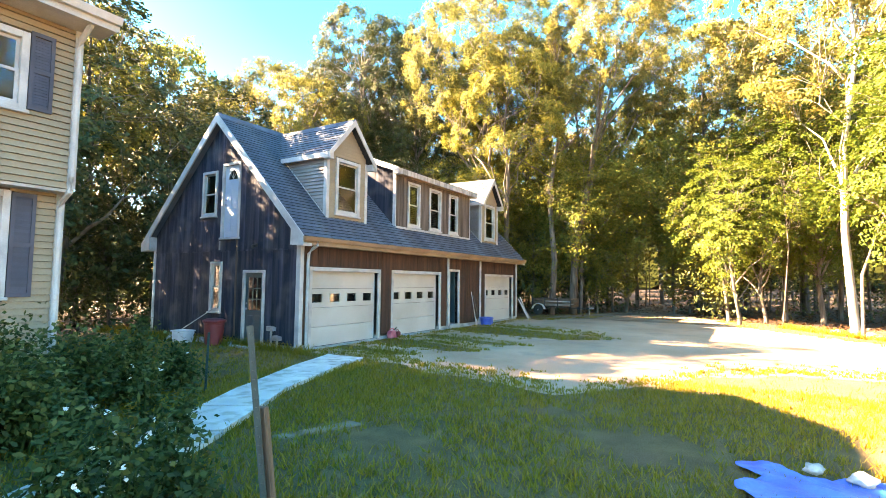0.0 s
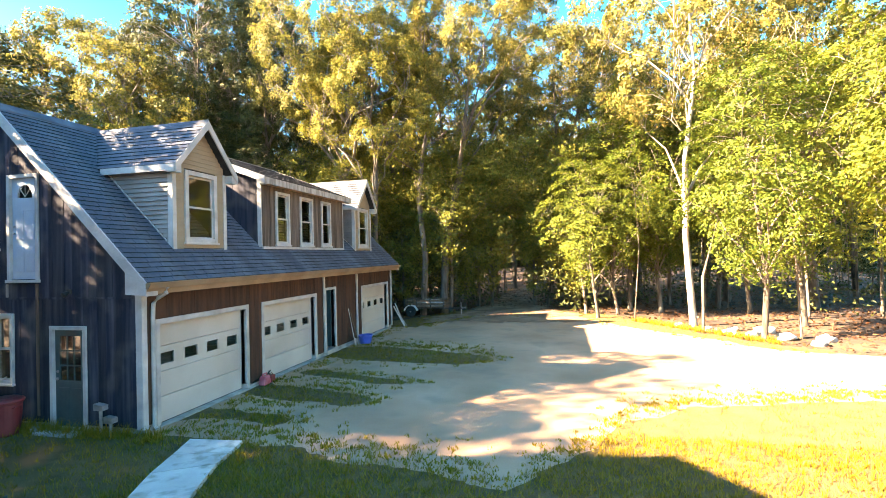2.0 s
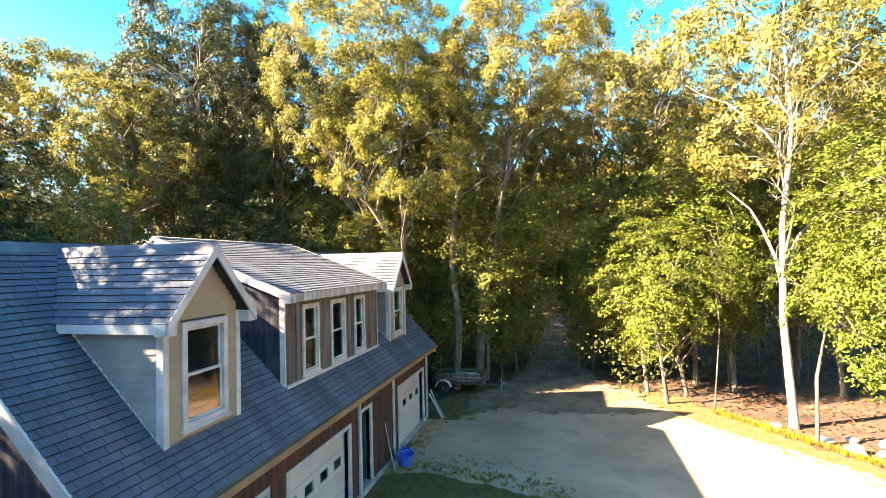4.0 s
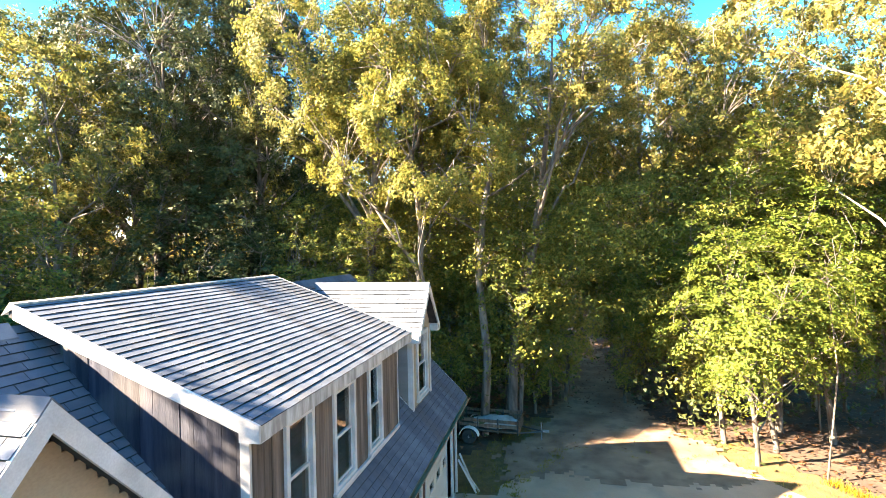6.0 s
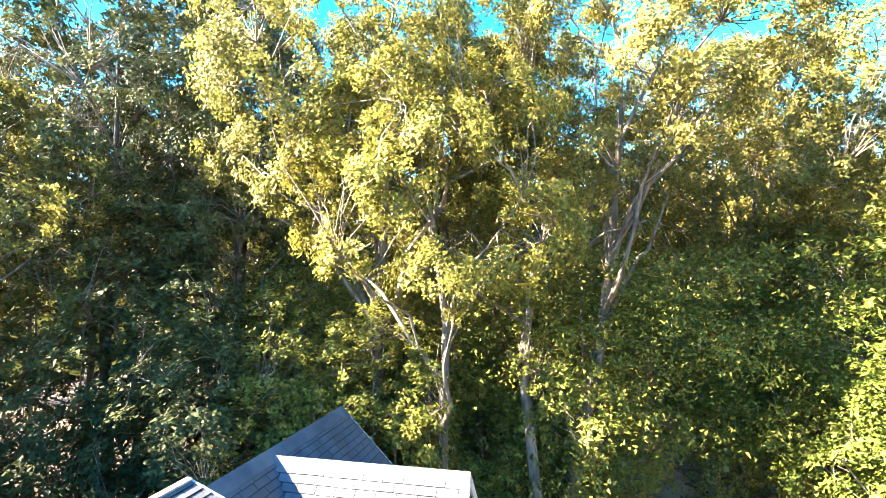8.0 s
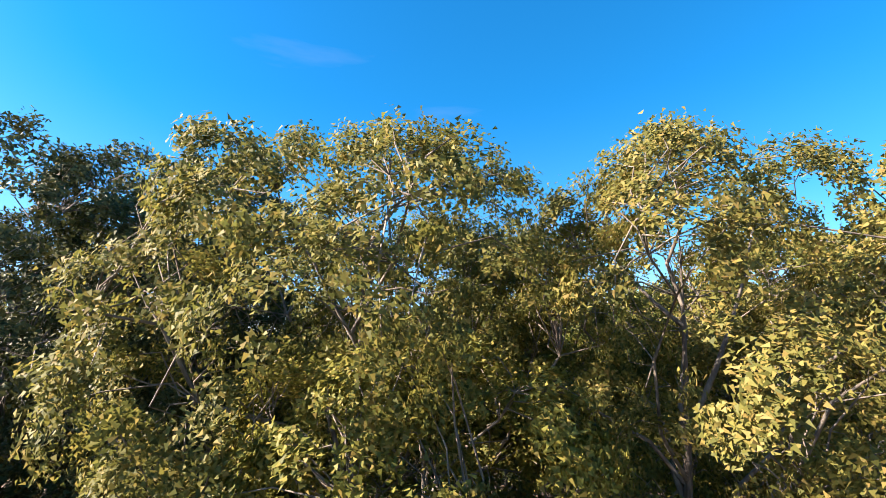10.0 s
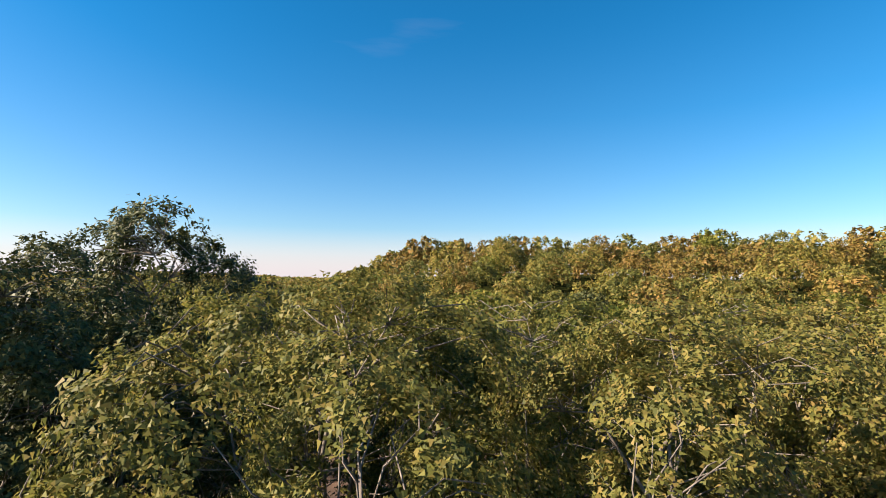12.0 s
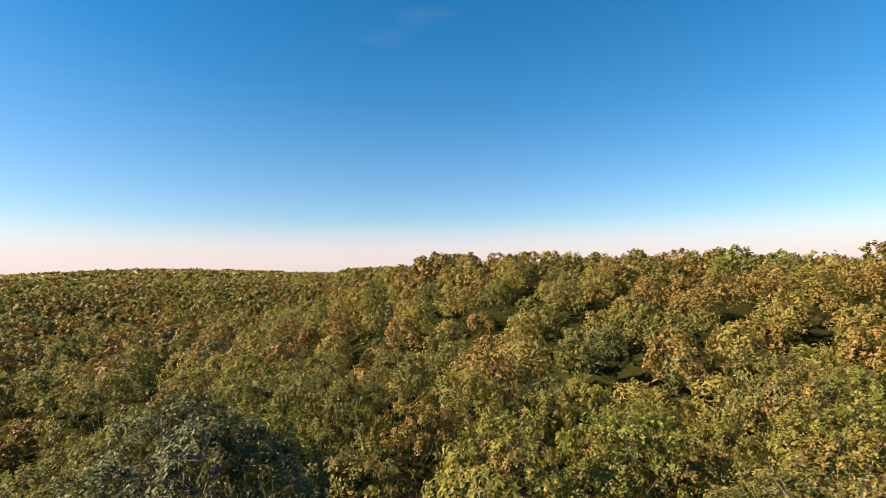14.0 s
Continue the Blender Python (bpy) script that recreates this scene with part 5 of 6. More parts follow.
# trees that can be told apart at the edge of the wood
PLANTED = []
for kind, x, y, size, turn in (
        ("maple", 7.2, 25.5, 0.95, 40), ("maple", 11.0, 19.8, 0.92, 150), ("maple_b", 11.9, 21.8, 1.08, 210), ("maple_b", 9.4, 20.3, 0.80, 330), ("maple", 9.9, 18.4, 0.86, 255), ("big_pale", 13.8, 15.9, 1.0, 20), ("maple_b", 15.4, 12.4, 0.92, 80), ("maple_b", 14.6, 25.0, 1.0, 200), ("maple_b", 13.4, 21.0, 0.95, 300),
        ("maple_b", 18.2, 16.0, 1.0, 10), ("maple", 17.6, 20.5, 1.05, 250), ("maple_b", 20.0, 11.0, 1.1, 120), ("maple", 18.9, 7.5, 1.0, 30), ("maple", 9.2, 24.4, 0.75, 70),
        ("oak_c", -3.9, 19.1, 1.0, 30), ("oak_a", -0.2, 26.0, 0.98, 75), ("oak_e", 1.3, 20.3, 1.0, 200), ("oak_a", 8.0, 29.0, 0.97, 130), ("dark", -10.8, 20.8, 0.84, 310), ("dark", -13.4, 24.6, 1.0, 0), ("oak_d", -2.0, 17.7, 0.97, 0), ("dark", -14.0, 18.6, 0.94, 100), ("dark", -18.4, 21.6, 0.88, 210), ("oak_e", -1.6, 23.4, 0.97, 20), ("green_b", -8.0, 24.4, 0.95, 5), ("green_b", -4.2, 25.6, 0.95, 45), ("green_b", 0.8, 24.6, 0.9, 95), ("green_b", 3.6, 24.4, 0.8, 145), ("green_b", 9.4, 29.4, 0.95, 195), ("green_b", -12.4, 28.6, 0.95, 245),
        ("green_a", -3.4, 18.9, 0.56, 15), ("green_a", 1.6, 20.9, 0.64, 90), ("green_b", -1.4, 21.0, 0.5, 0), ("green_b", -5.2, 17.0, 0.42, 60), ("green_b", -7.6, 17.0, 0.5, 160), ("green_b", 8.9, 22.8, 0.5, 260), ("green_b", 2.2, 22.6, 0.55, 300), ("green_d", -2.2, 17.0, 0.40, 300), ("green_a", -6.8, 18.4, 0.62, 140), ("green_d", -8.8, 16.8, 0.80, 33),
        ("green_a", -3.8, 17.8, 0.56, 200), ("green_d", -12.0, 17.6, 1.0, 75), ("green_b", 6.4, 24.6, 0.60, 310), ("green_a", 2.2, 25.6, 0.72, 10), ("green_a", -2.6, 24.4, 0.70, 100), ("green_b", 9.6, 27.0, 0.75, 190),
        ("oak_b", 9.8, 29.8, 1.0, 280), ("oak_b", 13.4, 28.4, 1.0, 170), ("oak_a", 18.6, 27.4, 1.0, 20), ("oak_b", 21.4, 22.4, 1.0, 100), ("green_a", 16.8, 23.0, 0.8, 75), ("oak_a", 23.4, 16.8, 0.97, 220),
        ("oak_b", 25.5, 11.0, 0.95, 50), ("green_a", 22.0, 4.5, 0.9, 330), ("oak_b", 27.5, 0.0, 0.9, 140), ("green_a", 23.0, -4.0, 0.85, 140),
        # west of the garage and the house
        ("green_d", -10.6, -1.5, 1.10, 0), ("green_d", -10.9, 0.5, 0.42, 200), ("green_d", -13.0, 0.2, 0.5, 80), ("green_a", -11.0, -4.4, 0.84, 75), ("green_d", -10.2, 3.0, 0.84, 120), ("green_d", -12.2, 5.6, 0.95, 250), ("green_a", -15.4, 1.2, 0.80, 60), ("green_a", -11.6, 9.6, 0.60, 20), ("oak_b", -15.2, 14.2, 0.78, 90), ("green_a", -17.0, 8.2, 0.78, 10), ("green_d", -13.2, 8.2, 0.66, 40), ("green_d", -14.8, 11.2, 0.7, 140), ("green_d", -17.0, 16.8, 0.8, 240),
        ("green_d", -11.4, -7.4, 0.90, 300), ("oak_b", -12.4, -8.6, 0.64, 15), ("green_d", -12.6, -9.8, 0.75, 30), ("green_a", -18.0, -8.6, 0.75, 30), ("oak_a", -18.8, 3.0, 0.78, 10), ("oak_a", -19.5, 15.5, 0.88, 190), ("oak_b", -22.5, 25.5, 0.97, 20)):
    plant(kind, x, y, size, turn, size * (0.95 if kind in ("dark", "oak_a") else 1.0))
    PLANTED.append((x, y))
rng = np.random.RandomState(5)


def free(x, y, gap):
    return all((x - a) ** 2 + (y - b) ** 2 > gap * gap for a, b in PLANTED)


# the wood to the west, behind the garage and the house
for gx_, gy in [(-23, -3), (-24, 4), (-25, 10), (-22, -9), (-29, 0), (-30, 8), (-27, 17), (-31, -7), (-35, 4), (-36, 13), (-33, 21), (-27, 26)]:
    PLANTED.append((gx_, gy))
    plant(("mid_a", "mid_c", "mid_b")[len(PLANTED) % 3], gx_ + rng.uniform(-1, 1), gy + rng.uniform(-1, 1), rng.uniform(0.82, 0.92) + (0.1 if gy > 5 else 0))
# the wood behind, thinner trees with distance
for gy in np.arange(27, 62, 6.4):
    for gx_ in np.arange(-44, 50, 6.8):
        x, y = gx_ + rng.uniform(-2, 2), gy + rng.uniform(-2, 2)
        if abs(x) > 0.62 * (y - 5) + 16 or not free(x, y, 4.6):
            continue
        PLANTED.append((x, y))
        kind = ("oak_a", "oak_b", "mid_d")[rng.randint(3)] if y < 34 and -13 < x < 18 else ("mid_a", "mid_b", "mid_c", "mid_d", "mid_a")[rng.randint(5)]
        plant(kind, x, y, rng.uniform(0.84, 1.04))

# ------------------------------------------------------------------ the far wood, past counting
def far_wood():
    """Rounded crowns over the hills: full near the counted trees, coarser with distance."""
    rng = np.random.RandomState(9)
    shapes = []
    for lobes, per, count in ((14, 12, 1200), (9, 8, 420), (5, 6, 96), (4, 4, 28)):
        made = []
        for _ in range(5):
            heads, tufts, owner = crown_frame(rng, 1.0, 0.0, 2.0, lobes, per, 1.35)
            pick = rng.randint(0, len(tufts), count)
            way = rng.normal(0, 1, (count, 3))
            out = tufts[pick] - heads[owner[pick], :3]
            out /= np.linalg.norm(out, axis=1, keepdims=True)
            made.append((tufts[pick] + way * 0.06, out + np.array([0, 0, 0.35]), inner_leaves(rng, heads, 0, max(10, count // 16))))
        shapes.append(made)
    kinds = (("leaf_oak", 0.26, "olive-green"), ("leaf_gold", 0.55, "golden-green"), ("leaf_olive", 0.91, "brownish olive"), ("leaf_green", 0.96, "green"), ("leaf_dark", 1.01, "dark green"))
    everything = {name: [] for name, upto, tint in kinds}
    draw = np.random.RandomState(31)
    for r0, r1, step, level, leaf in ((57, 125, 7.6, 0, 0.44), (125, 250, 8.2, 1, 0.82), (250, 520, 10, 2, 2.0), (520, 1100, 18, 3, 4.6), (1100, 2400, 38, 3, 9.5)):
        n = int((r1 ** 2 - r0 ** 2) * 0.5 * 1.9 / step ** 2 * 2.0)
        r = np.sqrt(draw.uniform(r0 ** 2, r1 ** 2, n))
        a = draw.uniform(-1.25, 0.65, n)
        x, y = r * np.sin(a), 6 + r * np.cos(a)
        keep = ~((y > 225) & (x > -0.34 * y)) & ~((y < 62) & (np.abs(x) < 0.62 * (y - 5) + 16))
        taken = {}
        for cx, cy in zip(x[keep], y[keep]):
            cell, gap = (int(cx // step), int(cy // step)), step * 0.66
            if any((cx - px) ** 2 + (cy - py) ** 2 < gap * gap for i in (-1, 0, 1) for j in (-1, 0, 1) for px, py in taken.get((cell[0] + i, cell[1] + j), ())):
                continue
            taken.setdefault(cell, []).append((cx, cy))
            shape, out, inner = shapes[level][draw.randint(5)]
            size, tall, t, pick = step * draw.uniform(0.40, 0.60), draw.uniform(15.0, 21.0), draw.uniform(0, 6.28), draw.uniform(0, 1)
            kind = next(name for name, upto, tint in kinds if pick < upto)
            flat, base = min(size * 1.15, 5.6), float(land(cx, cy)) + tall
            spun = [np.stack([v[:, 0] * math.cos(t) - v[:, 1] * math.sin(t), v[:, 0] * math.sin(t) + v[:, 1] * math.cos(t), v[:, 2]], 1) for v in (shape, out, inner)]
            p, q = (v * np.array([size, size, flat]) + np.array([cx, cy, base - 2 * flat]) for v in (spun[0], spun[2]))
            everything[kind] += [leaf_corners(draw, p, leaf, leaf * 0.7, 0.4, 0.5, spun[1], True), leaf_corners(draw, q, leaf * 1.9, leaf * 1.4, 0.2, 0.9, None, True)]
    for name, upto, tint in kinds:
        corners = np.concatenate(everything[name])
        tagged(quads("distant_wood", corners, len(corners) // 3, M[name], per=3), tint + " tree crowns covering the far hills", "forest", "", "stuff")
    # a dark sheet added under the crowns; its colour stands in for their shade
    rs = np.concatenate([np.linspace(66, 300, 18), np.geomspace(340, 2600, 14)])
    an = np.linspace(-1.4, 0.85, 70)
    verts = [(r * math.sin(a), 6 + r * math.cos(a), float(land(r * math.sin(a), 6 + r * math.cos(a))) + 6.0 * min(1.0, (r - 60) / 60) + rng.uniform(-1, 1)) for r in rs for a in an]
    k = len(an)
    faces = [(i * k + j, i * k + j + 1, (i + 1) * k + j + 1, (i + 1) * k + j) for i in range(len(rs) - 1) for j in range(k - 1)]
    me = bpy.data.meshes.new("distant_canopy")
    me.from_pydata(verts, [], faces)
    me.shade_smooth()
    tagged(link_mesh("distant_canopy", me, M["canopy"]), "dark sheet coloured as the shade between crowns of the far wood", "forest", "", "stuff")


# near-black, without gloss: paints in the shade seen between the far crowns
M["canopy"] = material("crown_gap_shade", (0.010, 0.013, 0.004), (0.026, 0.028, 0.008), 0.05, 0.95, 0.6, 0.4, vary=0.0, height=1.0)
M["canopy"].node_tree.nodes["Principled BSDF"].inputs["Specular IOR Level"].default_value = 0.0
far_wood()


# undergrowth, thin stems and dead leaves under the trees
def undergrowth():
    rng = np.random.RandomState(4)
    bm = bmesh.new()
    for _ in range(260):
        x, y = rng.uniform(-26, 32), rng.uniform(-6, 46)
        if on_lawn(np.array(x), np.array(y)) or -9.2 < x < 2.5 and -20 < y < 17 or (x > 15 and y < 4) or inside(np.array(x), np.array(y), DRIVE) or on_track(np.array(x), np.array(y)):
            continue
        h, r = rng.uniform(3, 9), rng.uniform(0.03, 0.09)
        z = float(land(x, y))
        tube(bm, [(x, y, z - 0.2), (x + rng.normal(0, 0.12), y + rng.normal(0, 0.12), z + h * 0.5), (x + rng.normal(0, 0.3), y + rng.normal(0, 0.3), z + h)], [r, r * 0.8, r * 0.3], 5, caps=False)
    tagged(part("sapling_stem", bm, M["bark"], smooth=True), "thin grey stems of saplings in the wood", "sapling", "", "stuff")
    n = 900
    x, y = rng.uniform(-28, 34, n), rng.uniform(-8, 48, n)
    ok = ~on_lawn(x, y) & ~((x > -9.4) & (x < 2.6) & (y > -20) & (y < 17)) & ~((x > 14) & (y < 5)) & ~inside(x, y, DRIVE) & ~on_track(x, y)
    ok &= ~((x > 11) & (x < 21) & (y > 4) & (y < 19))
    x, y = x[ok], y[ok]
    # a leafy screen along the edge of the wood and west of the barn
    ex, ey = np.concatenate([rng.uniform(-14, 10, 330), rng.uniform(-23, -9.6, 900), rng.uniform(-22, 20, 330)]), np.concatenate([rng.uniform(19.5, 27.5, 330), rng.uniform(-7, 19, 900), rng.uniform(32, 36, 330)])
    free_way = ~((ex > 2.5) & (ex < 7.5) & (ey < 30))
    ex, ey = ex[free_way], ey[free_way]
    x, y = np.concatenate([x, ex]), np.concatenate([y, ey])
    c = np.stack([x, y, land(x, y) + np.concatenate([rng.uniform(0.3, 3.6, len(x) - len(ex)), np.where(ey > 31, rng.uniform(2.0, 11.5, len(ex)), rng.uniform(0.2, 5.5, len(ex)))])], 1)
    pts = np.repeat(c, 46, 0)
    pts = pts + rng.normal(0, 1, pts.shape) * np.array([0.75, 0.75, 0.35])
    pts[:, 2] = np.maximum(pts[:, 2], 0.05)
    quads_ob = quads("undergrowth", leaf_corners(rng, pts, 0.22, 0.15, tri=True), len(pts), M["leaf_dark"], per=3)
    tagged(quads_ob, "leafy green undergrowth beneath the trees", "undergrowth", "", "stuff")
    # leafy sprays before the trunks at the edge of the wood
    n = 1150
    x, y, z = rng.uniform(-13, 11, n), rng.uniform(18.6, 27.0, n), rng.uniform(1.6, 10.5, n)
    ok = ~((x > 2.2) & (x < 7.8) & (z < 5.0)) & (x + 0.6 * y < 21)
    pts = np.repeat(np.stack([x, y, z], 1)[ok], 84, 0)
    pts = pts + rng.normal(0, 1, pts.shape) * np.array([0.50, 0.50, 0.16])
    tagged(quads("understory", leaf_corners(rng, pts, 0.135, 0.085, 0.5, tri=True), len(pts), M["leaf_green"], per=3), "green leafy sprays of understory at the wood's edge", "undergrowth", "", "stuff")
    n = 26000
    x, y = rng.uniform(-16, 30, n), rng.uniform(3, 40, n)
    ok = (~on_lawn(x, y) | on_track(x, y) & (wobble(x * 2, y * 2, 0.9) > 0.15)) & ~inside(x, y, DRIVE) & ~((x < 0.5) & (x > -8) & (y < 15.5))
    x, y = x[ok], y[ok]
    pts = np.stack([x, y, land(x, y) + rng.uniform(0.05, 0.10, len(x))], 1)
    tagged(quads("leaf_litter", leaf_corners(rng, pts, 0.15, 0.12, 0.0, 0.35, None, True), len(pts), M["litter"], per=3), "rust-brown fallen leaves on the forest floor", "leaves", "", "stuff")


undergrowth()


def dead_tree():
    """A dead tree with bent bare limbs before the wood."""
    tree = thing("dead_tree", "dead grey tree with bent bare limbs behind the garage", "tree", place=(0.2, 19.6, 0.0))
    rng = np.random.RandomState(77)
    bm = bmesh.new()
    tube(bm, [(0, 0, -0.3), (0.22, 0, 3.2), (-0.12, 0.1, 6.8), (0.2, 0.1, 9.6), (0.6, 0.05, 11.0), (1.4, -0.1, 11.9), (2.4, -0.3, 12.6)], [0.20, 0.17, 0.145, 0.125, 0.105, 0.085, 0.05], 8)
    part("trunk", bm, M["grey_bark"], tree, smooth=True)
    for path, r in ((((0.15, 0.1, 9.3), (-0.8, -0.4, 10.0), (-1.5, -0.6, 11.0), (-2.4, -0.9, 10.7)), 0.06), (((0.2, 0.1, 9.7), (1.3, -0.3, 10.2), (2.3, -0.5, 10.9), (3.2, -0.6, 11.1)), 0.055), (((0.6, 0.05, 11.0), (0.3, 0.2, 12.2), (0.5, 0.4, 13.4)), 0.05),
                    (((0.1, 0.1, 8.2), (-0.9, -0.5, 8.9), (-2.0, -0.9, 9.7), (-3.2, -1.2, 10.1)), 0.05), (((1.4, -0.1, 11.9), (1.9, -0.4, 11.6), (3.0, -0.5, 12.1)), 0.035)):
        bm = bmesh.new()
        tube(bm, path, list(np.linspace(r, 0.015, len(path))), 6, caps=False)
        for c in (np.array(p) for p in path[1:]):
            for _ in range(9):
                limb(bm, rng, c, c + rng.normal(0, 0.55, 3) + np.array([0.1, -0.1, -0.1]), 0.014, 0.004, 3, 0.3, 3)
        part("branch", bm, M["grey_bark"], tree, smooth=True)


dead_tree()

# ------------------------------------------------------------------ grass
def blades(rng, x, y, z, low, high, width):
    """Three-cornered blades of grass, leaning every way."""
    n = len(x)
    a = rng.uniform(0, 2 * np.pi, n)
    h = rng.uniform(low, high, n)
    w = width * rng.uniform(0.6, 1.4, n)
    root = np.stack([x, y, z], 1)
    side = np.stack([np.cos(a), np.sin(a), 0 * a], 1) * w[:, None] / 2
    tip = root + np.stack([rng.normal(0, 0.45, n) * h, rng.normal(0, 0.45, n) * h, h], 1)
    return np.stack([root - side, root + side, tip], 1).reshape(-1, 3)


def clear_of_things(x, y):
    ok = ~inside(x, y, PATHWAY) & ~((x > -7.2) & (x < 0.05) & (y > -0.03)) & ~((x < 1.15) & (y < -5.8))
    return ok


# worn places in the lawn where the soil shows
WORN = [(9.0, -3.0, 1.2), (6.3, -4.4, 0.8), (-1.2, -1.5, 0.5), (7.6, -2.2, 0.6), (11.4, -2.0, 0.7)]


def grass():
    rng = np.random.RandomState(2)
    parts = []
    # tufts over the lawn, thickest round the path
    for x0, x1, y0, y1, tufts, per in ((1.5, 15.5, -8.5, 1.5, 27000, 4), (-7, 5, -5.5, 0.4, 5200, 4), (0.3, 6.2, 0.7, 9.8, 4200, 4), (8.5, 17.5, 1.5, 20.5, 3200, 3), (0.2, 6, 14.2, 22, 1500, 3), (12, 20, -8, 4, 1500, 3)):
        x, y = rng.uniform(x0, x1, tufts), rng.uniform(y0, y1, tufts)
        ok = on_lawn(x, y) & ~on_drive(x, y) & clear_of_things(x, y)
        for wx, wy, wr in WORN:
            ok &= np.hypot(x - wx, (y - wy) * 1.5) + 0.3 * wobble(x * 2, y * 2, 0.5) > wr * rng.uniform(0.5, 1.15, tufts)
        ok &= wobble(x, y, 1.1) + rng.normal(0, 0.5, tufts) > -0.8
        x, y = np.repeat(x[ok], per), np.repeat(y[ok], per)
        x, y = x + rng.normal(0, 0.035, len(x)), y + rng.normal(0, 0.035, len(x))
        parts.append(blades(rng, x, y, 0 * x, 0.035, 0.115, 0.016))
    # weeds and tufts that creep into the gravel
    x, y = rng.uniform(0.3, 16, 26000), rng.uniform(-2, 20, 26000)
    edge = on_drive(x, y)
    rim = edge & ~(on_drive(x, y - 1.5) & on_drive(x - 0.7, y) & on_drive(x + 0.7, y) & on_drive(x, y + 0.6))
    x, y = x[rim], y[rim]
    close = ~(on_drive(x, y - 0.7) & on_drive(x - 0.4, y))
    keep = wobble(x * 3, y * 3, 0.5) > np.where(close, -0.45, 0.42)
    x, y = np.repeat(x[keep], 7), np.repeat(y[keep], 7)
    x, y = x + rng.normal(0, 0.05, len(x)), y + rng.normal(0, 0.05, len(x))
    parts.append(blades(rng, x, y, 0 * x + 0.03, 0.03, 0.09, 0.03))
    # rough grass along the walls and before the wood
    for ax, ay, bx, by, n in ((-7.2, -0.15, -0.2, -0.12, 900), (-9, -0.5, -7.2, -0.2, 500), (0.4, -0.25, 0.5, -0.1, 60), (11.5, 17.5, 15.5, 11.5, 700)):
        t = rng.uniform(0, 1, n)
        x, y = ax + (bx - ax) * t + rng.normal(0, 0.12, n), ay + (by - ay) * t - np.abs(rng.normal(0, 0.15, n))
        parts.append(blades(rng, np.repeat(x, 3), np.repeat(y, 3), 0 * np.repeat(x, 3), 0.10, 0.30, 0.02))
    v = np.concatenate(parts)
    tagged(quads("grass", v, len(v) // 3, M["grass"], per=3), "short patchy lawn grass with weeds creeping into the gravel", "grass", "", "stuff")


grass()


# ------------------------------------------------------------------ the garden by the house
def leafy(name, label, category, centre, size, count, leaf, mat, stems=8, seed=1, group=""):
    """A plant of stems and leaves in an uneven mound."""
    rng = np.random.RandomState(seed)
    ob = thing(name, label, category, group, centre)
    bm = bmesh.new()
    tips = []
    for _ in range(stems):
        a, r = rng.uniform(0, 6.28), rng.uniform(0.1, 0.9)
        p = np.array([math.cos(a) * r * size[0], math.sin(a) * r * size[1], size[2] * rng.uniform(0.55, 1.0) * (1.1 - 0.5 * r)])
        part("stem", tube(bmesh.new(), [(p[0] * 0.5, p[1] * 0.5, -0.02), p * 0.6, p], [0.014, 0.010, 0.004], 5, caps=False), M["leaf_shrub"], ob)
        tips.append(p)
    tips = np.array(tips)
    pick = rng.randint(0, len(tips), count)
    t = rng.uniform(0.25, 1.05, count)[:, None]
    pts = tips[pick] * t + rng.normal(0, 1, (count, 3)) * np.array(size) * 0.16
    pts[:, 2] = np.clip(pts[:, 2], 0.03, None)
    quads("foliage", leaf_corners(rng, pts, leaf, leaf * 0.6, out=np.tile(np.array([0, 0, 1.0]), (count, 1)), spread=0.7), count, M[mat], ob)
    return ob


for i, (x, y, sx, sy, h, n) in enumerate(((2.05, -5.2, 0.75, 0.85, 1.05, 1700), (2.5, -6.2, 0.85, 0.8, 1.2, 1900), (1.75, -4.3, 0.55, 0.6, 0.75, 900), (3.2, -7.1, 0.8, 0.75, 1.1, 1700), (1.6, -6.6, 0.45, 0.8, 1.3, 1200))):
    leafy("garden_shrub", "dense dark green garden shrub beside the house", "shrub", (x, y, 0), (sx, sy, h), int(n * 2.4), 0.080, "leaf_shrub", 26, 40 + i, "garden shrubs")
for i, (x, y, h) in enumerate(((5.1, -6.95, 0.85), (5.75, -6.7, 0.8), (6.45, -6.95, 0.7), (3.6, -5.75, 0.9), (4.7, -6.0, 0.75), (5.65, -7.6, 0.95), (6.2, -7.3, 0.8), (4.3, -6.9, 0.9), (5.5, -7.35, 0.62), (5.0, -6.5, 0.5), (5.95, -7.0, 0.5), (4.7, -7.9, 0.6), (6.2, -7.6, 0.55))):
    plant_ob = leafy("weed", "tall leggy garden weed with toothed leaves", "plant", (x, y, 0), (0.36, 0.36, h), 520, 0.075, "leaf_shrub", 9, 60 + i, "weeds by the path")
    if i % 3:
        continue
    rng_f = np.random.RandomState(70 + i)
    for _ in range(5):
        at = rng_f.normal(0, 1, (1, 3)) * np.array([0.2, 0.2, 0.06]) + np.array([0, 0, h * 0.85])
        petals = np.repeat(at, 5, 0) + rng_f.normal(0, 0.012, (5, 3))
        quads("flower", leaf_corners(rng_f, petals, 0.035, 0.028), 5, M["petal"], plant_ob, "small white flower")
leafy("wall_plant", "dark leafy plant against the barn's back corner", "plant", (-6.6, -0.5, 0), (0.5, 0.3, 0.75), 700, 0.12, "leaf_dark", 14, 81)


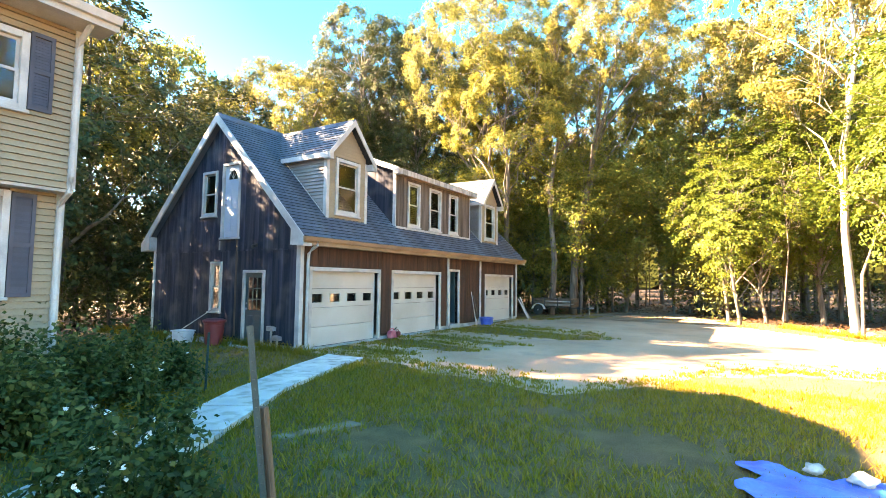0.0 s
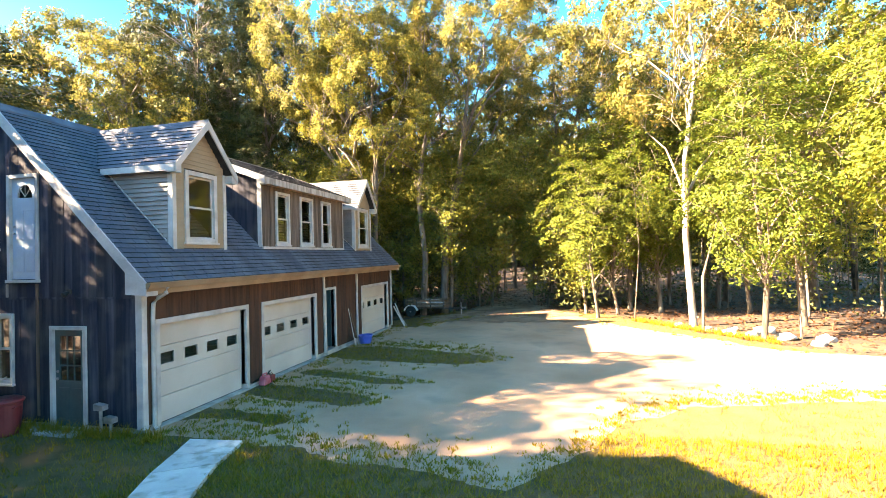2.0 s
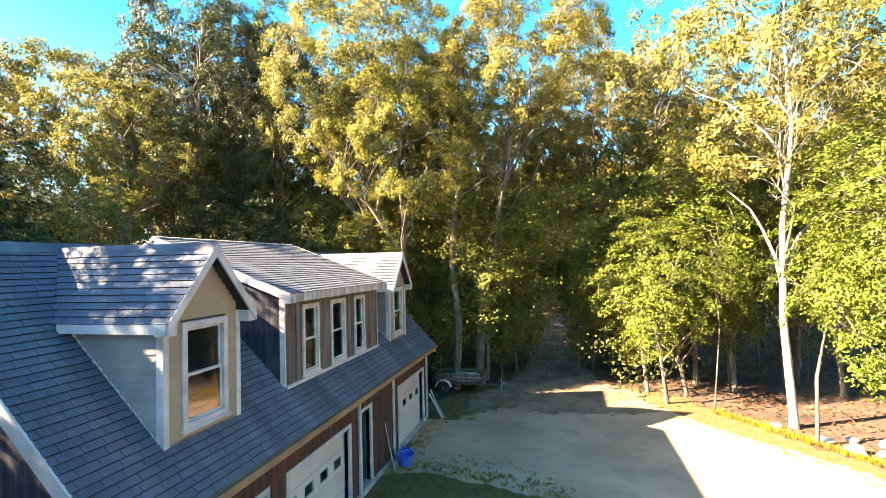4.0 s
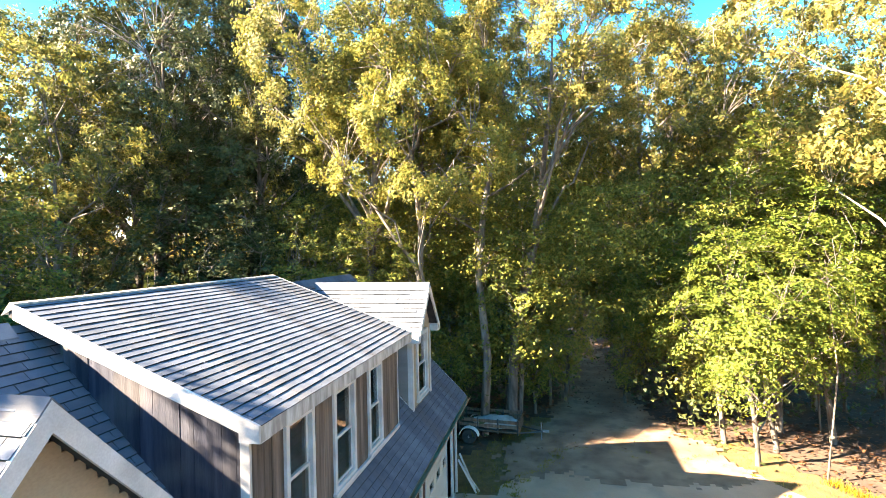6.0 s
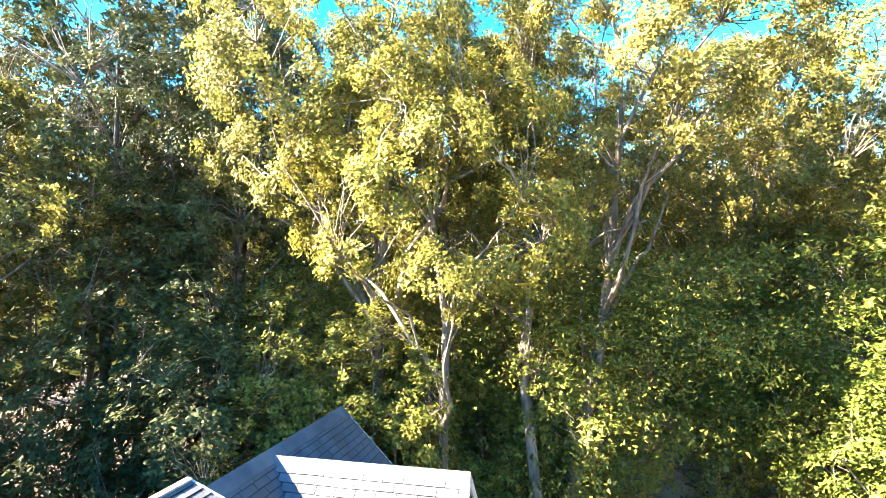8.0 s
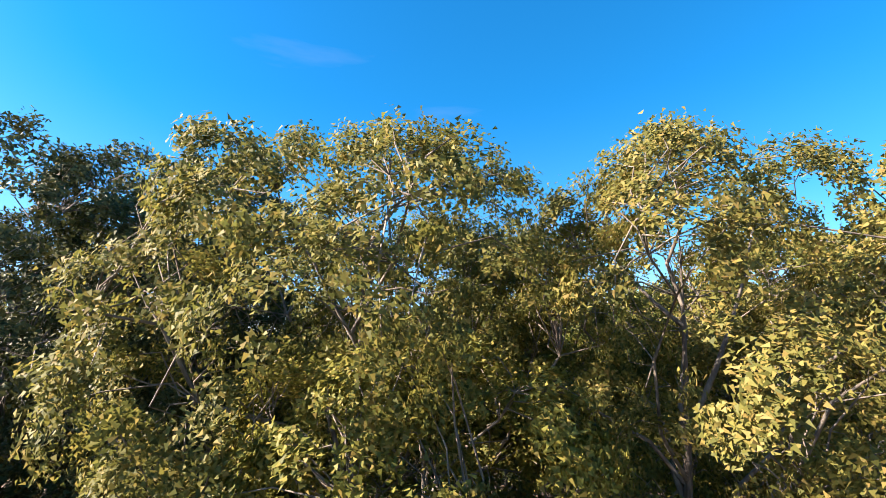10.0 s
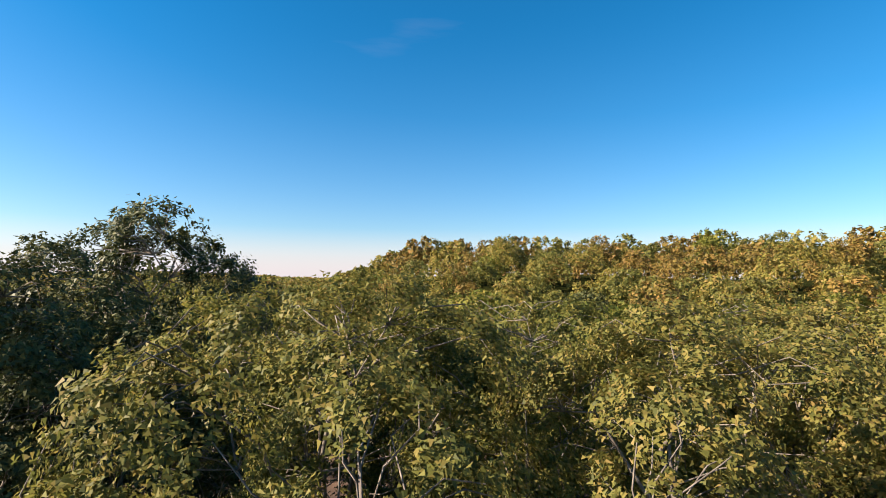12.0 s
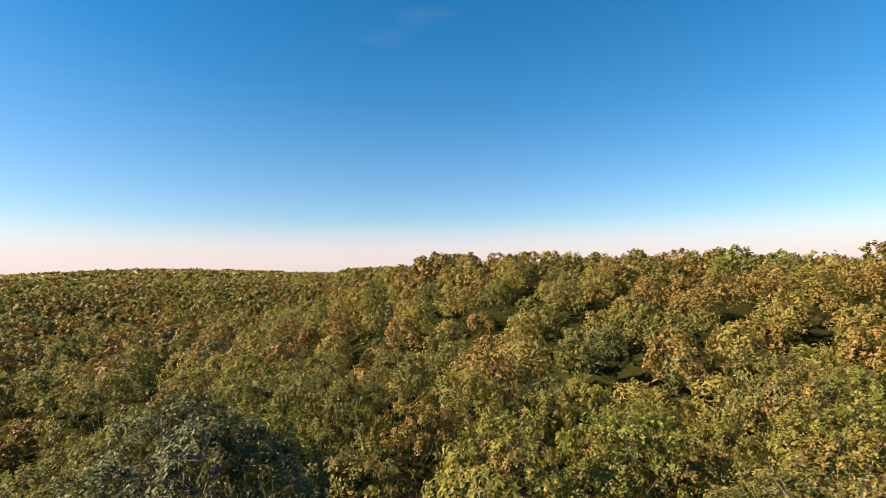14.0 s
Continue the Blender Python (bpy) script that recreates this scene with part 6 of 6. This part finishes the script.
def stake(x, y, h, lean, wooden=False):
    """A steel garden stake of T section with studs; one has a wooden post wired to it."""
    ob = thing("garden_stake", "dark green steel garden stake" + (" wired to a weathered wooden post" if wooden else ""), "stake", "garden stakes", (x, y, 0))
    ob.rotation_euler = (radians(lean[0]), radians(lean[1]), radians(25))
    bm = bmesh.new()
    box(bm, -0.020, 0.020, -0.003, 0.003, -0.3, h)
    box(bm, -0.003, 0.003, 0.003, 0.030, -0.3, h)
    for k in range(int(h / 0.055)):
        box(bm, -0.008, 0.008, -0.009, -0.003, 0.02 + k * 0.055, 0.032 + k * 0.055)
    part("stake", bm, M["green_metal"], ob)
    if wooden:
        bm = boxed(-0.035, 0.035, 0.034, 0.095, -0.2, h - 0.50, 0.008)
        part("post", bm, M["old_wood"], ob, "weathered wooden post")


stake(7.60, -7.16, 1.62, (0, -7), True)
stake(3.75, -7.55, 1.35, (4, -8))
stake(3.95, -7.35, 1.05, (-2, -9))
stake(2.35, -4.15, 1.0, (3, 3))


def stone(x, y, r, seed, flat=0.6, z=0.0, label="rough grey field stone lying on the ground"):
    ob = thing("stone", label, "stone", "loose stones", (x, y, z))
    bm = bmesh.new()
    bmesh.ops.create_icosphere(bm, subdivisions=3, radius=r)
    for v in bm.verts:
        q = v.co.normalized() * 1.3 + Vector((seed * 3.1, seed, 0))
        v.co *= 0.85 + 0.45 * noise.noise(q) + 0.12 * noise.noise(q * 3)
        v.co.z *= flat
    part("boulder", bm, M["stone"], ob, smooth=True)


for i, (x, y, r, f) in enumerate(((14.6, 13.5, 0.34, 0.6), (15.3, 13.3, 0.26, 0.7), (14.1, 14.4, 0.30, 0.55), (16.1, 12.6, 0.40, 0.6), (16.7, 11.4, 0.28, 0.6), (15.0, 14.6, 0.22, 0.7), (17.3, 12.3, 0.33, 0.6), (13.2, 15.8, 0.2, 0.6), (16.0, 14.2, 0.45, 0.55))):
    stone(x, y, r, i + 1, f, 0.04)
for i, (x, y, r) in enumerate(((10.55, -3.10, 0.10), (10.9, -3.20, 0.13), (11.25, -3.25, 0.12), (11.5, -3.0, 0.15))):
    stone(x, y, r, i + 20, 0.6, 0.10, "pale stone holding down a blue tarp")
bm = boxed(5.30, 5.52, -5.1, -4.1, -0.06, 0.022, 0.015)
for v in bm.verts:
    v.co.x += 0.05 * math.sin(v.co.y * 9) + 0.3 * (v.co.y + 4.6)
slab = thing("stepping_stone", "thin brown stone slab sunk in the lawn", "stone")
part("slab", bm, M["dirt"], slab)

# a crumpled blue tarp on the grass
tarp = thing("tarp", "crumpled bright blue plastic tarp lying on the grass", "tarp")
bm = bmesh.new()
bmesh.ops.create_grid(bm, x_segments=34, y_segments=22, size=1.0)
for v in bm.verts:
    px, py = v.co.x, v.co.y
    h = 0.05 + 0.07 * abs(noise.noise(Vector((px * 2.3, py * 2.3, 1)))) + 0.04 * abs(noise.noise(Vector((px * 6, py * 6, 3))))
    v.co = Vector((10.95 + px * 0.95 + 0.12 * math.sin(py * 5), -3.70 + py * 0.55 + 0.10 * math.sin(px * 6), h))
me_tarp = part("sheet", bm, M["tarp"], tarp, smooth=True)
me_tarp.modifiers.new("thick", "SOLIDIFY").thickness = 0.006


# ------------------------------------------------------------------ things by the garage
def turned(name, mat, parent, profile, m=None, sides=28, label=""):
    ob = part(name, lathe(bmesh.new(), profile, sides=sides), mat, parent, label, smooth=False)
    if m is not None:
        ob.matrix_basis = m
    return ob


can = thing("trash_can", "faded red plastic trash can with its lid on", "trash can", place=(-2.92, -0.46, 0))
turned("body", M["red_plastic"], can, [(0.225, 0.0), (0.235, 0.03), (0.275, 0.62), (0.30, 0.64), (0.30, 0.67), (0.27, 0.67)])
turned("lid", M["red_plastic"], can, [(0.305, 0.655), (0.315, 0.68), (0.30, 0.71), (0.22, 0.745), (0.10, 0.76), (0.0001, 0.76)], label="domed red lid")
for s in (-1, 1):
    bm = bmesh.new()
    tube(bm, [(s * 0.275, -0.07, 0.56), (s * 0.33, -0.06, 0.57), (s * 0.33, 0.06, 0.57), (s * 0.275, 0.07, 0.56)], [0.012] * 4, 6)
    part("handle", bm, M["red_plastic"], can)

bin_ob = thing("storage_bin", "off-white plastic storage box with a flat lid", "box", place=(-4.15, -0.62, 0))
bin_ob.rotation_euler = (0, 0, radians(8))
bm = boxed(-0.26, 0.26, -0.19, 0.19, 0.0, 0.32, 0.02)
for v in bm.verts:
    if v.co.z < 0.1:
        v.co.x *= 0.9
        v.co.y *= 0.9
part("body", bm, M["white_plastic"], bin_ob)
part("lid", boxed(-0.285, 0.285, -0.21, 0.21, 0.32, 0.36, 0.012), M["white_plastic"], bin_ob)

rake = thing("leaning_pole", "long pale wooden pole leaning on the barn", "pole")
part("shaft", tube(bmesh.new(), [(-4.75, -0.85, 0.02), (-4.1, -0.42, 0.55), (-3.45, -0.06, 1.05)], [0.014, 0.014, 0.014], 8), M["grey_plank"], rake)
for i, (x, y, r) in enumerate(((-3.62, -0.3, 0.16), (-3.95, -0.22, 0.13), (-2.42, -0.28, 0.10), (-4.75, -0.25, 0.15), (-5.3, -0.3, 0.12))):
    stone(x, y, r, 40 + i, 0.8, 0.05, "rubble stone at the foot of the barn wall")

for x, h, wide in ((-0.86, 0.50, 0.11), (-0.62, 0.26, 0.10)):
    vent = thing("vent_pipe", "grey vent pipe with a hooded box at the wall", "pipe", "vent pipes", (x, -0.17, 0))
    part("pipe", tube(bmesh.new(), [(0, 0, -0.1), (0, 0, h)], [0.032, 0.032], 12), M["grey_metal"], vent)
    bm = bmesh.new()
    prism(bm, [(-wide, h), (wide, h), (wide, h + 0.10), (-wide, h + 0.13)], "y", -0.07, 0.07)
    part("hood", bm, M["grey_metal"], vent)
step_ob = thing("doorstep", "worn concrete doorstep at the side door", "step")
part("step", boxed(-2.3, -1.3, -0.42, -0.06, -0.1, 0.05, 0.015), M["concrete"], step_ob)

lamp = thing("flood_light", "small dark flood light on the barn gable", "light")
part("base", boxed(-1.79, -1.69, -0.075, -0.035, 2.80, 2.90, 0.01), M["dark_metal"], lamp)
bm = lathe(bmesh.new(), [(0.03, 0.0), (0.05, 0.05), (0.055, 0.12), (0.05, 0.125)], sides=14)
placed(part("head", bm, M["dark_metal"], lamp), pose(-1.74, -0.08, 2.84, 115))

gas = thing("gas_can", "sun-bleached red plastic gas can by the garage door", "gas can", place=(0.24, 3.74, 0.03))
bm = boxed(-0.10, 0.10, -0.16, 0.16, 0.0, 0.24, 0.03)
for v in bm.verts:
    if v.co.z > 0.2:
        v.co.y *= 0.72
part("body", bm, M["pink_plastic"], gas)
part("handle", tube(bmesh.new(), [(0, -0.10, 0.22), (0, -0.09, 0.30), (0, 0.08, 0.30), (0, 0.10, 0.22)], [0.018] * 4, 8), M["pink_plastic"], gas)
part("spout", tube(bmesh.new(), [(0, 0.11, 0.22), (0, 0.20, 0.30), (0, 0.27, 0.33)], [0.024, 0.02, 0.014], 8), M["rubber"], gas, "black spout")
gas_b = thing("gas_can", "small red plastic gas can beside a larger one", "gas can", place=(0.22, 4.06, 0.03))
part("body", boxed(-0.08, 0.08, -0.11, 0.11, 0.0, 0.19, 0.025), M["red_plastic"], gas_b)
part("handle", tube(bmesh.new(), [(0, -0.07, 0.18), (0, -0.06, 0.24), (0, 0.05, 0.24), (0, 0.07, 0.18)], [0.014] * 4, 8), M["red_plastic"], gas_b)


def shovel(y, lean, h, shaft_mat):
    ob = thing("shovel", "long-handled shovel leaning against the garage front", "shovel", "tools by the doorway")
    part("shaft", tube(bmesh.new(), [(0.34, y, 0.30), (0.075, y + lean, h)], [0.016, 0.014], 8), M[shaft_mat], ob)
    bm = bmesh.new()
    grid = [[bm.verts.new((0.345 + 0.012 * abs(j - 2) + 0.03 * i / 4, y - 0.11 + 0.055 * j + (0.02 * (j - 2) * -i / 4), 0.32 - 0.075 * i + (0.05 if i == 4 and j in (0, 4) else 0))) for j in range(5)] for i in range(5)]
    for i in range(4):
        for j in range(4):
            bm.faces.new((grid[i][j], grid[i][j + 1], grid[i + 1][j + 1], grid[i + 1][j]))
    blade = part("blade", bm, M["grey_metal"], ob)
    blade.modifiers.new("thick", "SOLIDIFY").thickness = 0.004


shovel(9.45, 0.10, 1.45, "white_trim")
shovel(9.72, 0.02, 1.30, "old_wood")
tub = thing("plastic_tub", "blue plastic tub on the ground by the garage", "tub", place=(0.55, 10.05, 0.03))
tub.scale = (1.0, 1.25, 1.0)
turned("body", M["blue_plastic"], tub, [(0.20, 0.0), (0.21, 0.02), (0.27, 0.30), (0.295, 0.31), (0.295, 0.335), (0.265, 0.335), (0.20, 0.04), (0.0001, 0.035)])
tub_b = thing("plastic_crate", "grey-blue plastic crate beside the tub", "crate", place=(0.36, 10.55, 0.03))
bm = bmesh.new()
for x0, x1, y0, y1, z0, z1 in ((-0.17, 0.17, -0.22, 0.22, 0, 0.02), (-0.17, -0.15, -0.22, 0.22, 0.02, 0.26), (0.15, 0.17, -0.22, 0.22, 0.02, 0.26), (-0.15, 0.15, -0.22, -0.20, 0.02, 0.26), (-0.15, 0.15, 0.20, 0.22, 0.02, 0.26), (-0.185, 0.185, -0.235, -0.22, 0.22, 0.26), (-0.185, 0.185, 0.22, 0.235, 0.22, 0.26)):
    box(bm, x0, x1, y0, y1, z0, z1)
part("body", bm, M["blue_plastic"], tub_b)

for i, (y, foot, h) in enumerate(((14.72, 0.62, 1.02), (14.84, 0.70, 0.92), (14.95, 0.55, 1.12))):
    plank = thing("plank", "pale plank leaning against the garage corner", "plank", "leaning planks")
    bm = bmesh.new()
    prism(bm, [(foot, 0.0), (foot + 0.035, 0.01), (0.105, h), (0.07, h - 0.01)], "y", y, y + 0.075)
    part("board", bm, M["white_trim"] if i != 1 else M["grey_plank"], plank)

# ------------------------------------------------------------------ the utility trailer
trailer = thing("trailer", "small dark utility trailer with white-rimmed wheels, parked by the wood", "trailer", place=(0.55, 19.3, 0))
trailer.rotation_euler = (0, 0, radians(-4))
part("bed", boxed(-1.2, 1.2, -0.62, 0.62, 0.46, 0.52, 0.01), M["dark_metal"], trailer)
for y0, y1 in ((-0.65, -0.62), (0.62, 0.65)):
    for z0, z1 in ((0.50, 0.545), (0.66, 0.78), (0.84, 0.96)):
        part("side_rail", boxed(-1.2, 1.2, y0, y1, z0, z1, 0.006), M["old_wood"], trailer, "weathered dark side board")
    for x in (-1.17, -0.4, 0.4, 1.17):
        part("side_post", boxed(x - 0.025, x + 0.025, y0 - 0.012, y1 + 0.012, 0.42, 1.0), M["dark_metal"], trailer)
for x0, x1 in ((-1.23, -1.20), (1.20, 1.23)):
    for z0, z1 in ((0.52, 0.64), (0.68, 0.80), (0.84, 0.96)):
        part("end_board", boxed(x0, x1, -0.62, 0.62, z0, z1, 0.006), M["old_wood"], trailer)
for s in (-1, 1):
    wheel = turned("wheel", M["rubber"], trailer, [(0.17, -0.075), (0.25, -0.085), (0.285, -0.06), (0.29, 0.0), (0.285, 0.06), (0.25, 0.085), (0.17, 0.075)], pose(-0.72, s * 0.78, 0.29, 90), 28)
    turned("rim", M["white_trim"], wheel, [(0.165, -0.06), (0.172, -0.055), (0.172, 0.065), (0.15, 0.07), (0.12, 0.04), (0.06, 0.05), (0.05, 0.075), (0.0001, 0.075)], sides=24, label="white steel rim")
    turned("rim", M["white_trim"], wheel, [(0.0001, -0.075), (0.05, -0.075), (0.06, -0.05), (0.12, -0.04), (0.15, -0.07), (0.172, -0.065), (0.165, -0.058)], sides=24, label="white steel rim")
    bm = bmesh.new()
    arc = [(-0.72 + 0.40 * math.cos(a), 0.29 + 0.38 * math.sin(a)) for a in np.linspace(0.15, math.pi - 0.15, 11)]
    inner = [(-0.72 + 0.375 * math.cos(a), 0.29 + 0.355 * math.sin(a)) for a in np.linspace(math.pi - 0.15, 0.15, 11)]
    prism(bm, arc + inner, "y", *sorted((s * 0.66, s * 0.90)))
    part("fender", bm, M["white_plastic"], trailer, "pale rounded fender")
part("axle", tube(bmesh.new(), [(-0.72, -0.7, 0.29), (-0.72, 0.7, 0.29)], [0.03, 0.03], 8), M["dark_metal"], trailer)
for s in (-1, 1):
    part("tongue", tube(bmesh.new(), [(1.15, s * 0.4, 0.43), (2.1, 0.0, 0.43)], [0.03, 0.03], 6), M["dark_metal"], trailer)
part("coupler", boxed(2.05, 2.3, -0.04, 0.04, 0.41, 0.50, 0.01), M["grey_metal"], trailer)
part("jack", tube(bmesh.new(), [(2.0, 0.07, 0.02), (2.0, 0.07, 0.75)], [0.025, 0.025], 8), M["grey_metal"], trailer)
for s in (-1, 1):
    part("tail_light", boxed(-1.25, -1.23, s * 0.5 - 0.05, s * 0.5 + 0.05, 0.54, 0.60), M["red_plastic"], trailer, "red tail light")
load = thing("covered_load", "grey crumpled tarp over a load in the trailer", "load", place=(0.72, 19.3, 0.52))
bm = bmesh.new()
bmesh.ops.create_icosphere(bm, subdivisions=4, radius=1.0)
for v in bm.verts:
    k = 1 + 0.22 * noise.noise(v.co * 2.1) + 0.10 * noise.noise(v.co * 5)
    v.co = Vector((v.co.x * 0.85 * k, v.co.y * 0.46 * k, max(0.0, (v.co.z + 0.35) * 0.30 * k)))
part("cover", bm, M["concrete"], load, smooth=True)
